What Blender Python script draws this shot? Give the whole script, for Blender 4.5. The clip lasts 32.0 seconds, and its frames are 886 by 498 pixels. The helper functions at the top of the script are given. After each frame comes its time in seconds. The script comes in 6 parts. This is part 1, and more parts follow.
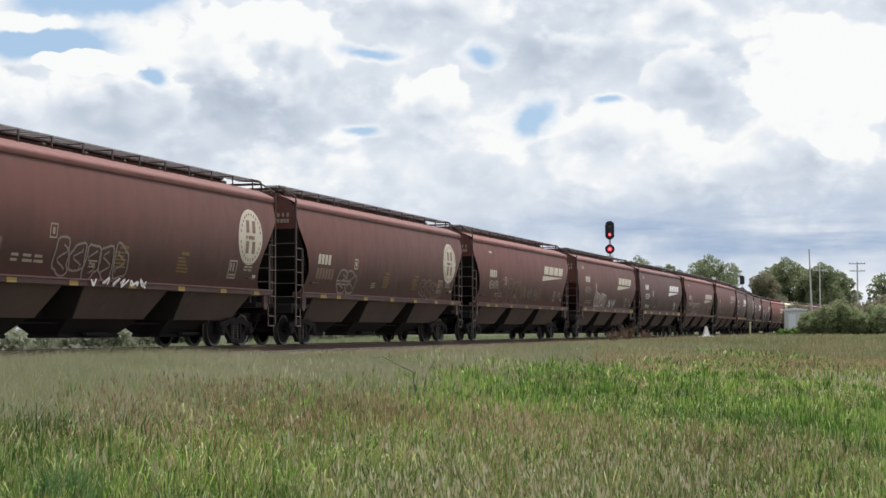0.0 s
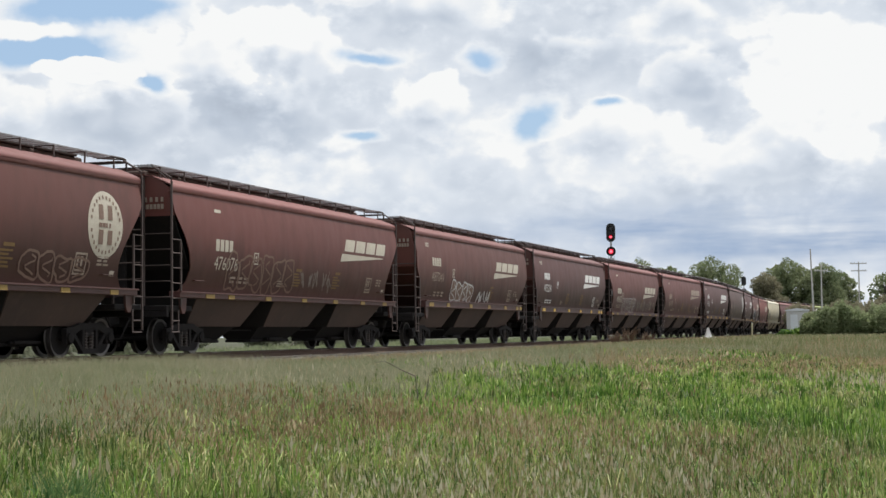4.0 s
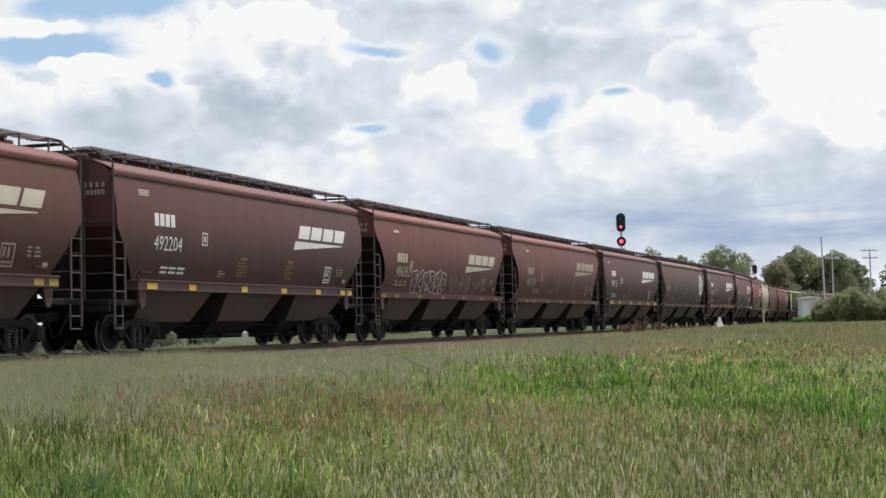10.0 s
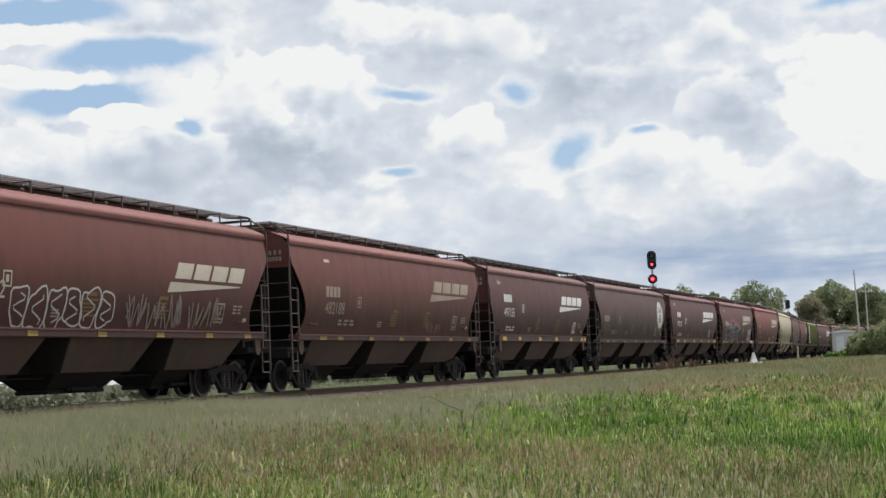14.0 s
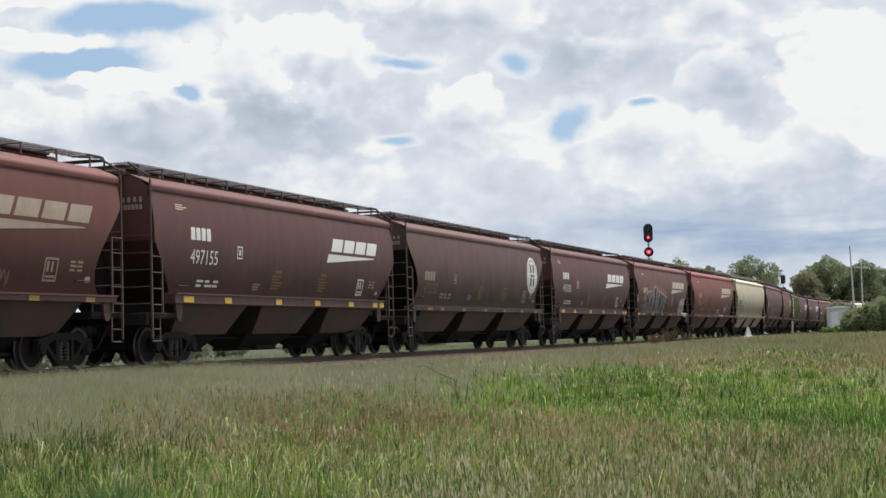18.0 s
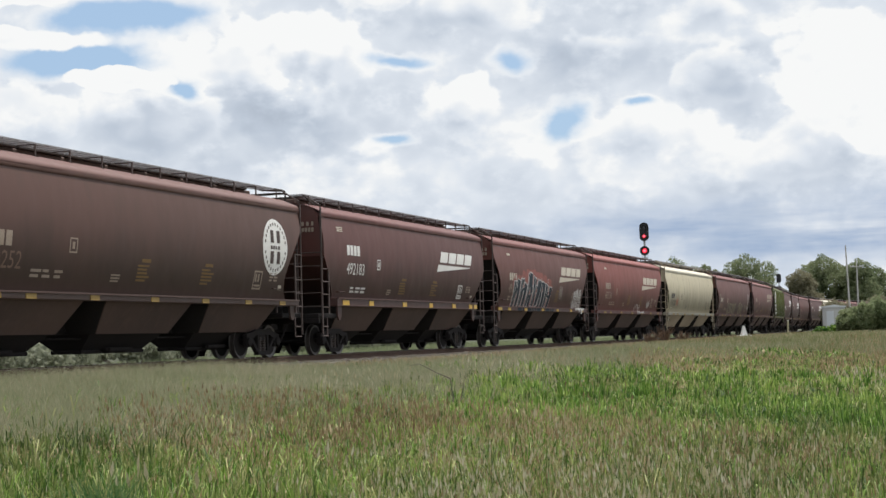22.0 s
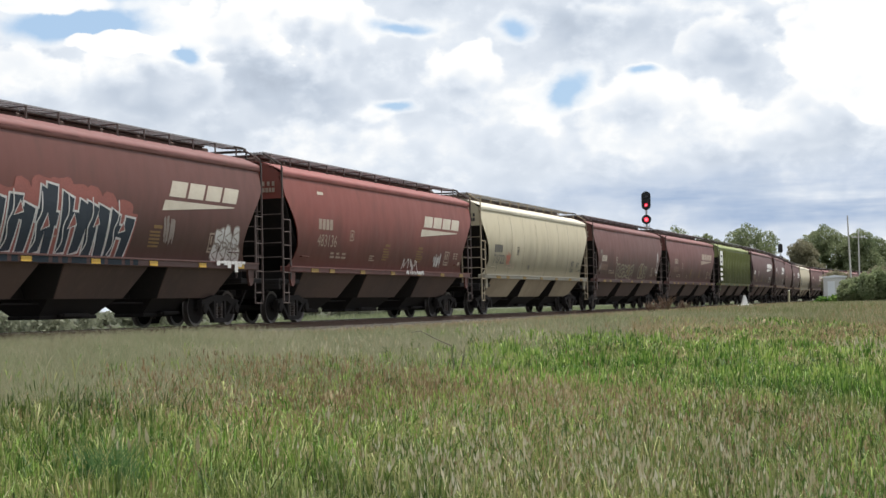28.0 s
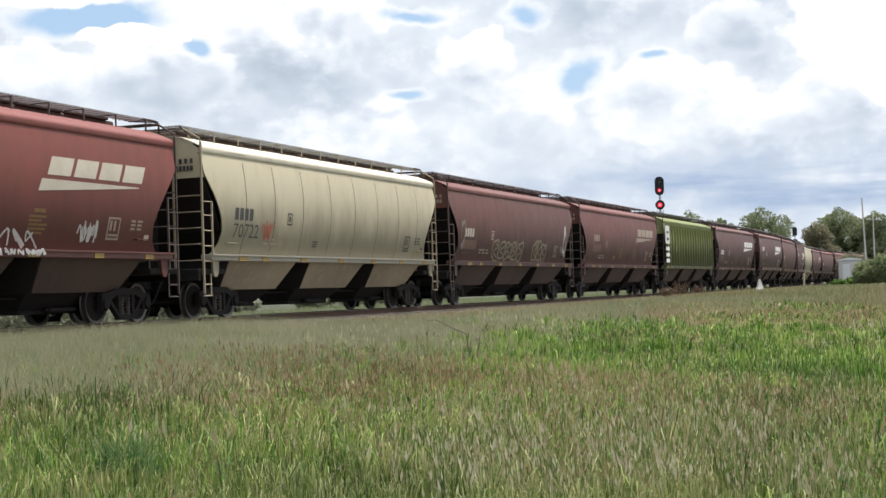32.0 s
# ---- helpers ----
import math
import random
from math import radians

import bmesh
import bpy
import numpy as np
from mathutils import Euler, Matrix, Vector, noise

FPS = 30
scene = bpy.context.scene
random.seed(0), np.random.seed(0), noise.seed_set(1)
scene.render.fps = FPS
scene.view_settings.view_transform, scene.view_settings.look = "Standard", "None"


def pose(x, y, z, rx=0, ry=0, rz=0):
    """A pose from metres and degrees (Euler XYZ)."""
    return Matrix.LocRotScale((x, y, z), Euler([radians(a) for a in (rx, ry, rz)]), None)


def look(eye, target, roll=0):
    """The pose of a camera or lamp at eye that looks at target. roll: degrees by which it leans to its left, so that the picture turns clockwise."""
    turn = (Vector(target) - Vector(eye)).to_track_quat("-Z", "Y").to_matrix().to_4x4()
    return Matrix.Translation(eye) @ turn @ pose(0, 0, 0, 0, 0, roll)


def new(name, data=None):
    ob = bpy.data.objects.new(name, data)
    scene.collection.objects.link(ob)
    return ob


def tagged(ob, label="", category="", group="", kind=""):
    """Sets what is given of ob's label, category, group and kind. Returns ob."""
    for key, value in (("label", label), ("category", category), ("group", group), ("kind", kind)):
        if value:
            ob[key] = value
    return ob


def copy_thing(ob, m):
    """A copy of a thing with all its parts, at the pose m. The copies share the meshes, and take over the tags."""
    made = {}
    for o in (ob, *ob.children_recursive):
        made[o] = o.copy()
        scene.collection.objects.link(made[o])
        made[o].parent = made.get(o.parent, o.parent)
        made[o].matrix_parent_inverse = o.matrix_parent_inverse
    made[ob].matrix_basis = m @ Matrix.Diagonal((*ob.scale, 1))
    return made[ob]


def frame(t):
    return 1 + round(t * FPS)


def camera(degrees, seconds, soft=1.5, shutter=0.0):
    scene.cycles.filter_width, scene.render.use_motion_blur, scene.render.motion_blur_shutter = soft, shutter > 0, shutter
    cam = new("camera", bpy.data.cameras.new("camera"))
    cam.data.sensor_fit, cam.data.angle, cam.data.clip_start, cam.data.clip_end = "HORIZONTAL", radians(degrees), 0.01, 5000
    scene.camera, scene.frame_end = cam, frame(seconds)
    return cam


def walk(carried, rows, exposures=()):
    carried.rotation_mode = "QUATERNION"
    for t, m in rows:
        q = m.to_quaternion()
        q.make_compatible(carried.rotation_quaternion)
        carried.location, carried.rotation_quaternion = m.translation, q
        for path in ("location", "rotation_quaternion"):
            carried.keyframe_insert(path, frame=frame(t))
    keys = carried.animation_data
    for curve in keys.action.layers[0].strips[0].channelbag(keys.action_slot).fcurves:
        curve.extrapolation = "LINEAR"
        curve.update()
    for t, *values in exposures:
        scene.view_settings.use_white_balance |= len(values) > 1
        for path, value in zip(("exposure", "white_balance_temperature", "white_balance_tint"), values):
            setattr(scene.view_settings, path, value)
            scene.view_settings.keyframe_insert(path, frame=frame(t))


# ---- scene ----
cam = camera(32.28, 32.0)
EYE = 1.6
RAIL_Z = 1.18


def aim(yaw, pitch, lean):
    return pose(0, 0, EYE, 90 + pitch, 0, yaw) @ pose(0, 0, 0, 0, 0, -lean)


AIM_A = ((0, -0.89, 3.06, 0.14), (0.5, -0.89, 3.17, 0.07), (1, -0.85, 3.26, -0.12), (1.5, -0.63, 3.36, -0.21), (2, -0.54, 3.45, -0.10), (2.5, -0.49, 3.45, 0.00), (3, -0.58, 3.31, 0.12), (3.5, -0.72, 3.23, 0.42), (5.5, -0.84, 3.16, 1.31), (6, -0.67, 3.00, 1.47), (6.5, -0.53, 2.97, 1.46), (7, -0.42, 3.01, 1.21), (7.5, -0.42, 2.95, 1.13), (8, -0.41, 2.85, 1.20))
AIM_B = ((8.5, -0.43, 2.76, 1.41), (9, -0.47, 2.84, 1.43), (9.5, -0.47, 2.89, 1.31), (10, -0.46, 2.92, 1.39), (10.5, -0.43, 3.07, 1.61), (11, -0.38, 3.31, 1.67), (11.5, -0.29, 3.57, 1.87), (12, -0.20, 3.70, 2.25), (12.5, -0.02, 3.95, 2.60), (13, 0.17, 4.20, 2.61), (13.5, 0.38, 4.42, 2.43), (14, 0.63, 4.52, 2.55), (14.5, 0.92, 4.45, 2.35), (16.5, 0.96, 3.43, 1.85))
AIM_C = ((17, 0.80, 3.41, 2.12), (17.5, 0.65, 3.38, 1.82), (18, 0.54, 3.38, 1.64), (18.5, 0.47, 3.34, 1.93), (19, 0.39, 3.26, 2.08), (19.5, 0.35, 3.29, 2.12), (20, 0.35, 3.35, 1.88), (20.5, 0.31, 3.33, 1.76), (21, 0.34, 3.28, 1.80), (21.5, 0.37, 3.27, 1.80), (22, 0.39, 3.32, 1.58), (22.5, 0.43, 3.18, 1.51), (23, 0.42, 3.07, 1.61), (23.5, 0.66, 3.08, 1.69))
AIM_D = ((24, 0.91, 3.08, 1.42), (24.5, 1.07, 2.90, 1.19), (25, 1.06, 2.74, 1.17), (25.5, 0.96, 2.66, 1.38), (27.5, 0.47, 2.34, 1.58), (28, 0.48, 2.10, 1.15), (28.5, 0.54, 1.82, 0.93), (29, 0.68, 1.56, 0.82), (29.5, 0.79, 1.39, 0.88), (30, 0.94, 1.49, 1.27), (30.5, 1.01, 1.52, 1.39), (31, 1.04, 1.51, 1.61), (31.5, 1.04, 1.57, 1.81), (32, 1.01, 1.68, 1.96))
walk(cam, [(t, aim(y, p, r)) for t, y, p, r in AIM_A + AIM_B + AIM_C + AIM_D],
     [(0, 0.05), (6, 0.0), (10, 0.02), (13, -0.06), (17, -0.05), (23, 0.02), (25.5, 0.02), (28, 0.13), (30, 0.24), (32, 0.23)])

# ---- world and sun ----
SUN_AZ, SUN_EL = 58.0, 68.0   # clockwise from straight ahead, above the horizon
world = bpy.data.worlds.new("sky")
scene.world = world
world.use_nodes = True
WN, WL = world.node_tree.nodes, world.node_tree.links
WN.clear()


def wmath(op, a, b=None, c=None, clamp=False):
    n = WN.new("ShaderNodeMath")
    n.operation, n.use_clamp = op, clamp
    for i, v in enumerate((a, b, c)):
        if v is None:
            continue
        if isinstance(v, (int, float)):
            n.inputs[i].default_value = v
        else:
            WL.new(v, n.inputs[i])
    return n.outputs[0]


def build_sky():
    out = WN.new("ShaderNodeOutputWorld")
    back = WN.new("ShaderNodeBackground")
    back.inputs[1].default_value = 0.1
    WL.new(back.outputs[0], out.inputs[0])
    sky = WN.new("ShaderNodeTexSky")
    sky.sky_type, sky.sun_disc = "NISHITA", False
    sky.sun_elevation, sky.sun_rotation = radians(SUN_EL), radians(SUN_AZ)
    sky.air_density, sky.dust_density = 1.0, 1.5
    co = WN.new("ShaderNodeTexCoord")
    sep = WN.new("ShaderNodeSeparateXYZ")
    WL.new(co.outputs["Generated"], sep.inputs[0])
    # azimuth and elevation in degrees
    az = wmath("MULTIPLY", wmath("ARCTAN2", sep.outputs[0], sep.outputs[1]), 57.2958)
    el = wmath("MULTIPLY", wmath("ARCSINE", sep.outputs[2]), 57.2958)
    pos = WN.new("ShaderNodeCombineXYZ")
    WL.new(az, pos.inputs[0])
    WL.new(el, pos.inputs[1])

    def fbm(scale, detail, rough, stretch=1.0, seed=0.0):
        mp = WN.new("ShaderNodeMapping")
        mp.inputs["Location"].default_value = (seed, seed * 0.7, seed)
        mp.inputs["Scale"].default_value = (scale, scale * stretch, 1)
        WL.new(pos.outputs[0], mp.inputs[0])
        nz = WN.new("ShaderNodeTexNoise")
        nz.inputs["Scale"].default_value = 1.0
        nz.inputs["Detail"].default_value = detail
        nz.inputs["Roughness"].default_value = rough
        WL.new(mp.outputs[0], nz.inputs["Vector"])
        return nz

    # ragged edges: every cloud shape is looked up at a slightly displaced place
    warp = fbm(0.42, 4, 0.5, 1.3, 3.0)
    sub = WN.new("ShaderNodeVectorMath")
    sub.operation = "SUBTRACT"
    WL.new(warp.outputs["Color"], sub.inputs[0])
    sub.inputs[1].default_value = (0.5, 0.5, 0.5)
    mul = WN.new("ShaderNodeVectorMath")
    mul.operation = "MULTIPLY_ADD"
    WL.new(sub.outputs[0], mul.inputs[0])
    mul.inputs[1].default_value = (1.7, 1.3, 0)
    WL.new(pos.outputs[0], mul.inputs[2])
    wpos = mul.outputs[0]

    def blob(a, e, ra, re, turn=0.0):
        mp = WN.new("ShaderNodeMapping")
        mp.vector_type = "TEXTURE"
        mp.inputs["Location"].default_value = (a, e, 0)
        mp.inputs["Rotation"].default_value = (0, 0, radians(turn))
        mp.inputs["Scale"].default_value = (ra * 1.5, re * 1.5, 1)
        WL.new(wpos, mp.inputs[0])
        gr = WN.new("ShaderNodeTexGradient")
        gr.gradient_type = "QUADRATIC_SPHERE"
        WL.new(mp.outputs[0], gr.inputs[0])
        return gr.outputs["Fac"]

    def total(items):
        acc = None
        for amp, *shape in items:
            f = blob(*shape)
            acc = wmath("MULTIPLY", f, amp) if acc is None else wmath("MULTIPLY_ADD", f, amp, acc)
        return acc

    gaps = total([(3.4, -16.0, 13.5, 4.8, 0.8, 4), (3.4, -11.9, 12.0, 3.6, 0.8, 4), (3.6, -13.7, 10.4, 3.2, 0.8, 2),
                  (2.2, -9.7, 9.3, 0.55, 0.5), (1.8, -1.9, 10.4, 1.5, 0.42), (1.8, 2.4, 10.25, 1.0, 0.65),
                  (2.4, 4.3, 8.0, 1.15, 0.75, 25), (2.0, -2.2, 7.6, 1.0, 0.32), (1.8, 7.1, 8.6, 0.8, 0.28), (1.4, 14.5, 12.6, 2.6, 0.5)])
    shade = total([(0.50, -7.4, 8.4, 3.9, 2.3), (0.62, 5.1, 10.2, 3.3, 1.7), (0.55, 10.3, 9.4, 2.7, 1.1), (0.42, -4.6, 8.4, 2.2, 1.9),
                   (0.45, -10.6, 7.6, 3.4, 1.5), (0.42, 4.0, 12.1, 4.2, 1.3), (0.4, 10.5, 8.1, 2.6, 0.8), (0.3, 7.6, 5.0, 5.0, 0.6),
                   (0.42, -15.1, 8.7, 2.4, 1.5), (0.4, -4.6, 12.6, 3.4, 0.9)])
    low = total([(1.9, 15.0, 3.4, 8.5, 1.6), (1.1, 7.0, 3.9, 8.0, 0.9)])
    def billow(dx, dy):
        """Heaped cloud density, looked up a little off the place."""
        mv = WN.new("ShaderNodeVectorMath")
        mv.operation = "ADD"
        mv.inputs[1].default_value = (dx, dy, 0)
        WL.new(wpos, mv.inputs[0])
        acc = None
        for scale, amp, seed in ((0.17, 0.58, 1.0), (0.45, 0.29, 5.0), (1.25, 0.13, 9.0)):
            mp = WN.new("ShaderNodeMapping")
            mp.inputs["Location"].default_value = (seed, seed * 2, seed)
            mp.inputs["Scale"].default_value = (scale, scale * 1.2, 1)
            WL.new(mv.outputs[0], mp.inputs[0])
            vo = WN.new("ShaderNodeTexVoronoi")
            vo.feature = "SMOOTH_F1"
            vo.inputs["Scale"].default_value, vo.inputs["Smoothness"].default_value = 1.0, 0.42
            WL.new(mp.outputs[0], vo.inputs["Vector"])
            f = wmath("SUBTRACT", 1.0, vo.outputs["Distance"])
            acc = wmath("MULTIPLY", f, amp) if acc is None else wmath("MULTIPLY_ADD", f, amp, acc)
        return acc

    grain = fbm(0.42, 6, 0.52, 1.5, 11.0).outputs["Fac"]
    fine = fbm(1.5, 6, 0.55, 1.4, 23.0).outputs["Fac"]
    mixn = wmath("MULTIPLY_ADD", fine, 0.35, wmath("MULTIPLY", grain, 0.65))
    # cloud brightness: heaps are bright on their upper, sunward edges and grey below
    here, above = billow(0, 0), billow(0.5, 0.95)
    relief = wmath("SUBTRACT", here, above)
    ripple = wmath("MULTIPLY_ADD", wmath("SUBTRACT", mixn, 0.5), 0.26, wmath("MULTIPLY", relief, 0.75))
    b = wmath("ADD", 0.74, ripple)
    b = wmath("SUBTRACT", b, wmath("MULTIPLY", shade, 0.34))
    clear = wmath("ADD", 1.0, 0.0)
    lobes = wmath("SUBTRACT", here, 0.52)
    ragged = wmath("MULTIPLY_ADD", wmath("SUBTRACT", mixn, 0.5), 0.42, wmath("MULTIPLY", lobes, 1.5))

    def heap(b, clear, az_, el_, ra, re, top, foot, crisp=0.16, front=False):
        """One cumulus: ragged crisp edge, bright crown, greyer foot."""
        mp = WN.new("ShaderNodeMapping")
        mp.vector_type = "TEXTURE"
        mp.inputs["Location"].default_value = (az_, el_, 0)
        mp.inputs["Scale"].default_value = (ra * 1.55, re * 1.55, 1)
        WL.new(wpos, mp.inputs[0])
        gr = WN.new("ShaderNodeTexGradient")
        gr.gradient_type = "SPHERICAL"
        WL.new(mp.outputs[0], gr.inputs[0])
        mk = WN.new("ShaderNodeMapRange")
        mk.interpolation_type = "SMOOTHSTEP"
        mk.inputs[1].default_value, mk.inputs[2].default_value = 0.30, 0.30 + crisp
        WL.new(wmath("ADD", gr.outputs["Fac"], ragged), mk.inputs[0])
        sp = WN.new("ShaderNodeSeparateXYZ")
        WL.new(mp.outputs[0], sp.inputs[0])
        lift = WN.new("ShaderNodeMapRange")
        lift.interpolation_type = "SMOOTHSTEP"
        lift.inputs[1].default_value, lift.inputs[2].default_value = -0.5, 0.55
        lift.inputs[3].default_value, lift.inputs[4].default_value = foot, top
        WL.new(wmath("MULTIPLY_ADD", relief, 1.6, sp.outputs[1]), lift.inputs[0])
        deep = WN.new("ShaderNodeMapRange")
        deep.interpolation_type = "SMOOTHSTEP"
        deep.inputs[1].default_value, deep.inputs[2].default_value = 0.32, 0.68
        deep.inputs[3].default_value, deep.inputs[4].default_value = 0.16, 0.0
        WL.new(wmath("ADD", gr.outputs["Fac"], ragged), deep.inputs[0])
        own = wmath("ADD", wmath("MULTIPLY_ADD", ripple, 0.85, lift.outputs[0]), deep.outputs[0])
        m = mk.outputs[0]
        if front:
            clear = wmath("MULTIPLY", clear, wmath("SUBTRACT", 1.0, m))
        return wmath("MULTIPLY_ADD", m, wmath("SUBTRACT", own, b), b), clear

    for spec in ((-15.0, 12.75, 3.0, 0.42, 1.0, 0.95, 0.16, True), (-14.6, 11.15, 3.2, 0.42, 1.05, 0.98, 0.16, True), (-4.5, 6.2, 4.0, 1.1, 0.95, 0.66, 0.3), (8.0, 5.4, 4.6, 0.9, 0.90, 0.60, 0.3),
                 (13.8, 6.2, 3.2, 1.3, 0.97, 0.70, 0.3), (7.0, 7.0, 4.0, 1.5, 1.02, 0.72, 0.22), (1.5, 12.1, 3.0, 1.2, 0.92, 0.62, 0.25), (9.5, 11.6, 1.8, 1.4, 0.95, 0.70, 0.25),
                 (-3.5, 13.2, 3.0, 0.9, 1.0, 0.72, 0.25), (-6.4, 10.0, 4.0, 2.5, 1.06, 0.47), (-11.0, 8.4, 2.6, 1.4, 0.88, 0.52), (-16.2, 8.6, 2.2, 1.5, 0.95, 0.58), (-12.6, 9.75, 2.0, 0.42, 1.15, 1.0, 0.08, True),
                 (0.8, 8.7, 2.3, 1.25, 1.10, 0.56), (5.6, 10.4, 2.7, 1.4, 0.74, 0.44), (10.2, 9.2, 2.4, 1.15, 0.82, 0.50), (-2.8, 7.2, 1.2, 0.7, 1.08, 0.85, 0.3), (15.4, 9.7, 3.7, 2.6, 1.12, 0.96, 0.2)):
        b, clear = heap(b, clear, *spec)
    ramp = WN.new("ShaderNodeValToRGB")
    for _ in range(2):
        ramp.color_ramp.elements.new(0.5)
    stops = ((0.2, (0.36, 0.415, 0.50, 1)), (0.5, (0.555, 0.625, 0.725, 1)), (0.76, (0.772, 0.828, 0.902, 1)), (1.0, (0.99, 1.0, 1.0, 1)))
    for stop, (at, col) in zip(ramp.color_ramp.elements, stops):
        stop.position, stop.color = at, col
    scale = WN.new("ShaderNodeVectorMath")
    scale.operation = "SCALE"
    scale.inputs["Scale"].default_value = 9.3
    WL.new(ramp.outputs[0], scale.inputs[0])
    # open blue between the clouds, distant rain-blue band low down
    edge = wmath("ADD", gaps, wmath("MULTIPLY", wmath("SUBTRACT", mixn, 0.5), 1.6))
    rim = WN.new("ShaderNodeMapRange")
    rim.interpolation_type = "SMOOTHSTEP"
    rim.inputs[1].default_value, rim.inputs[2].default_value, rim.inputs[4].default_value = -0.05, 0.4, 0.22
    WL.new(edge, rim.inputs[0])
    WL.new(wmath("MULTIPLY_ADD", rim.outputs[0], clear, b), ramp.inputs[0])
    soft = WN.new("ShaderNodeMapRange")
    soft.interpolation_type = "SMOOTHSTEP"
    soft.inputs[1].default_value, soft.inputs[2].default_value = 0.1, 1.3
    WL.new(edge, soft.inputs[0])
    dusk = WN.new("ShaderNodeMix")
    dusk.data_type = "RGBA"
    streak = fbm(0.10, 5, 0.55, 7.0, 31.0).outputs["Fac"]
    WL.new(wmath("MULTIPLY", low, wmath("MULTIPLY_ADD", streak, 2.6, -0.55), clamp=True), dusk.inputs[0])
    WL.new(scale.outputs[0], dusk.inputs[6])
    dusk.inputs[7].default_value = (3.5, 4.5, 6.2, 1)
    blue = WN.new("ShaderNodeMix")
    blue.data_type = "RGBA"
    blue.inputs[0].default_value = 0.55
    blue.inputs[7].default_value = (4.9, 7.0, 9.7, 1)
    WL.new(sky.outputs[0], blue.inputs[6])
    fin = WN.new("ShaderNodeMix")
    fin.data_type = "RGBA"
    WL.new(wmath("MULTIPLY", soft.outputs[0], clear), fin.inputs[0])
    WL.new(dusk.outputs[2], fin.inputs[6])
    WL.new(blue.outputs[2], fin.inputs[7])
    WL.new(fin.outputs[2], back.inputs[0])


build_sky()
sun = new("sun", bpy.data.lights.new("sun", "SUN"))
sun.data.energy, sun.data.angle, sun.data.color = 4.4, radians(0.8), (1.0, 0.97, 0.93)
sa, se = radians(SUN_AZ), radians(SUN_EL)
sun.matrix_world = look((0, 0, 60), (-math.sin(sa) * math.cos(se), -math.cos(sa) * math.cos(se), 60 - math.sin(se)))

# ---- materials ----


def material(name, base, rough=0.6, metal=0.0):
    m = bpy.data.materials.new(name)
    m.use_nodes = True
    b = m.node_tree.nodes["Principled BSDF"]
    b.inputs["Base Color"].default_value = (*base, 1)
    b.inputs["Roughness"].default_value, b.inputs["Metallic"].default_value = rough, metal
    return m


def worn(name, base, dark, light, rough=0.6, metal=0.0, scale=1.0, stretch=(1, 1, 1), bump=0.15, amount=0.6, space="Object"):
    """A surface with large stains and fine grain mixed over its base colour."""
    m = material(name, base, rough, metal)
    nt = m.node_tree
    n, l = nt.nodes, nt.links
    b = n["Principled BSDF"]
    co = n.new("ShaderNodeTexCoord")
    mp = n.new("ShaderNodeMapping")
    mp.inputs["Scale"].default_value = stretch
    if space == "World":
        geo = n.new("ShaderNodeNewGeometry")
        l.new(geo.outputs["Position"], mp.inputs[0])
    else:
        l.new(co.outputs[space], mp.inputs[0])
    big = n.new("ShaderNodeTexNoise")
    big.inputs["Scale"].default_value, big.inputs["Detail"].default_value = 0.7 * scale, 6
    small = n.new("ShaderNodeTexNoise")
    small.inputs["Scale"].default_value, small.inputs["Detail"].default_value = 9 * scale, 5
    for t in (big, small):
        l.new(mp.outputs[0], t.inputs["Vector"])
    r1 = n.new("ShaderNodeMapRange")
    r1.inputs[1].default_value, r1.inputs[2].default_value, r1.inputs[4].default_value = 0.42, 0.72, amount
    l.new(big.outputs["Fac"], r1.inputs[0])
    r2 = n.new("ShaderNodeMapRange")
    r2.inputs[1].default_value, r2.inputs[2].default_value, r2.inputs[4].default_value = 0.5, 0.8, amount
    l.new(small.outputs["Fac"], r2.inputs[0])
    a = n.new("ShaderNodeMix")
    a.data_type = "RGBA"
    a.inputs[6].default_value, a.inputs[7].default_value = (*base, 1), (*dark, 1)
    l.new(r1.outputs[0], a.inputs[0])
    c = n.new("ShaderNodeMix")
    c.data_type = "RGBA"
    c.inputs[7].default_value = (*light, 1)
    l.new(r2.outputs[0], c.inputs[0])
    l.new(a.outputs[2], c.inputs[6])
    l.new(c.outputs[2], b.inputs["Base Color"])
    rr = n.new("ShaderNodeMapRange")
    rr.inputs[3].default_value, rr.inputs[4].default_value = max(0.05, rough - 0.12), min(1, rough + 0.15)
    l.new(small.outputs["Fac"], rr.inputs[0])
    l.new(rr.outputs[0], b.inputs["Roughness"])
    if bump:
        bp = n.new("ShaderNodeBump")
        bp.inputs["Strength"].default_value, bp.inputs["Distance"].default_value = bump, 0.02
        l.new(small.outputs["Fac"], bp.inputs["Height"])
        l.new(bp.outputs[0], b.inputs["Normal"])
    return m


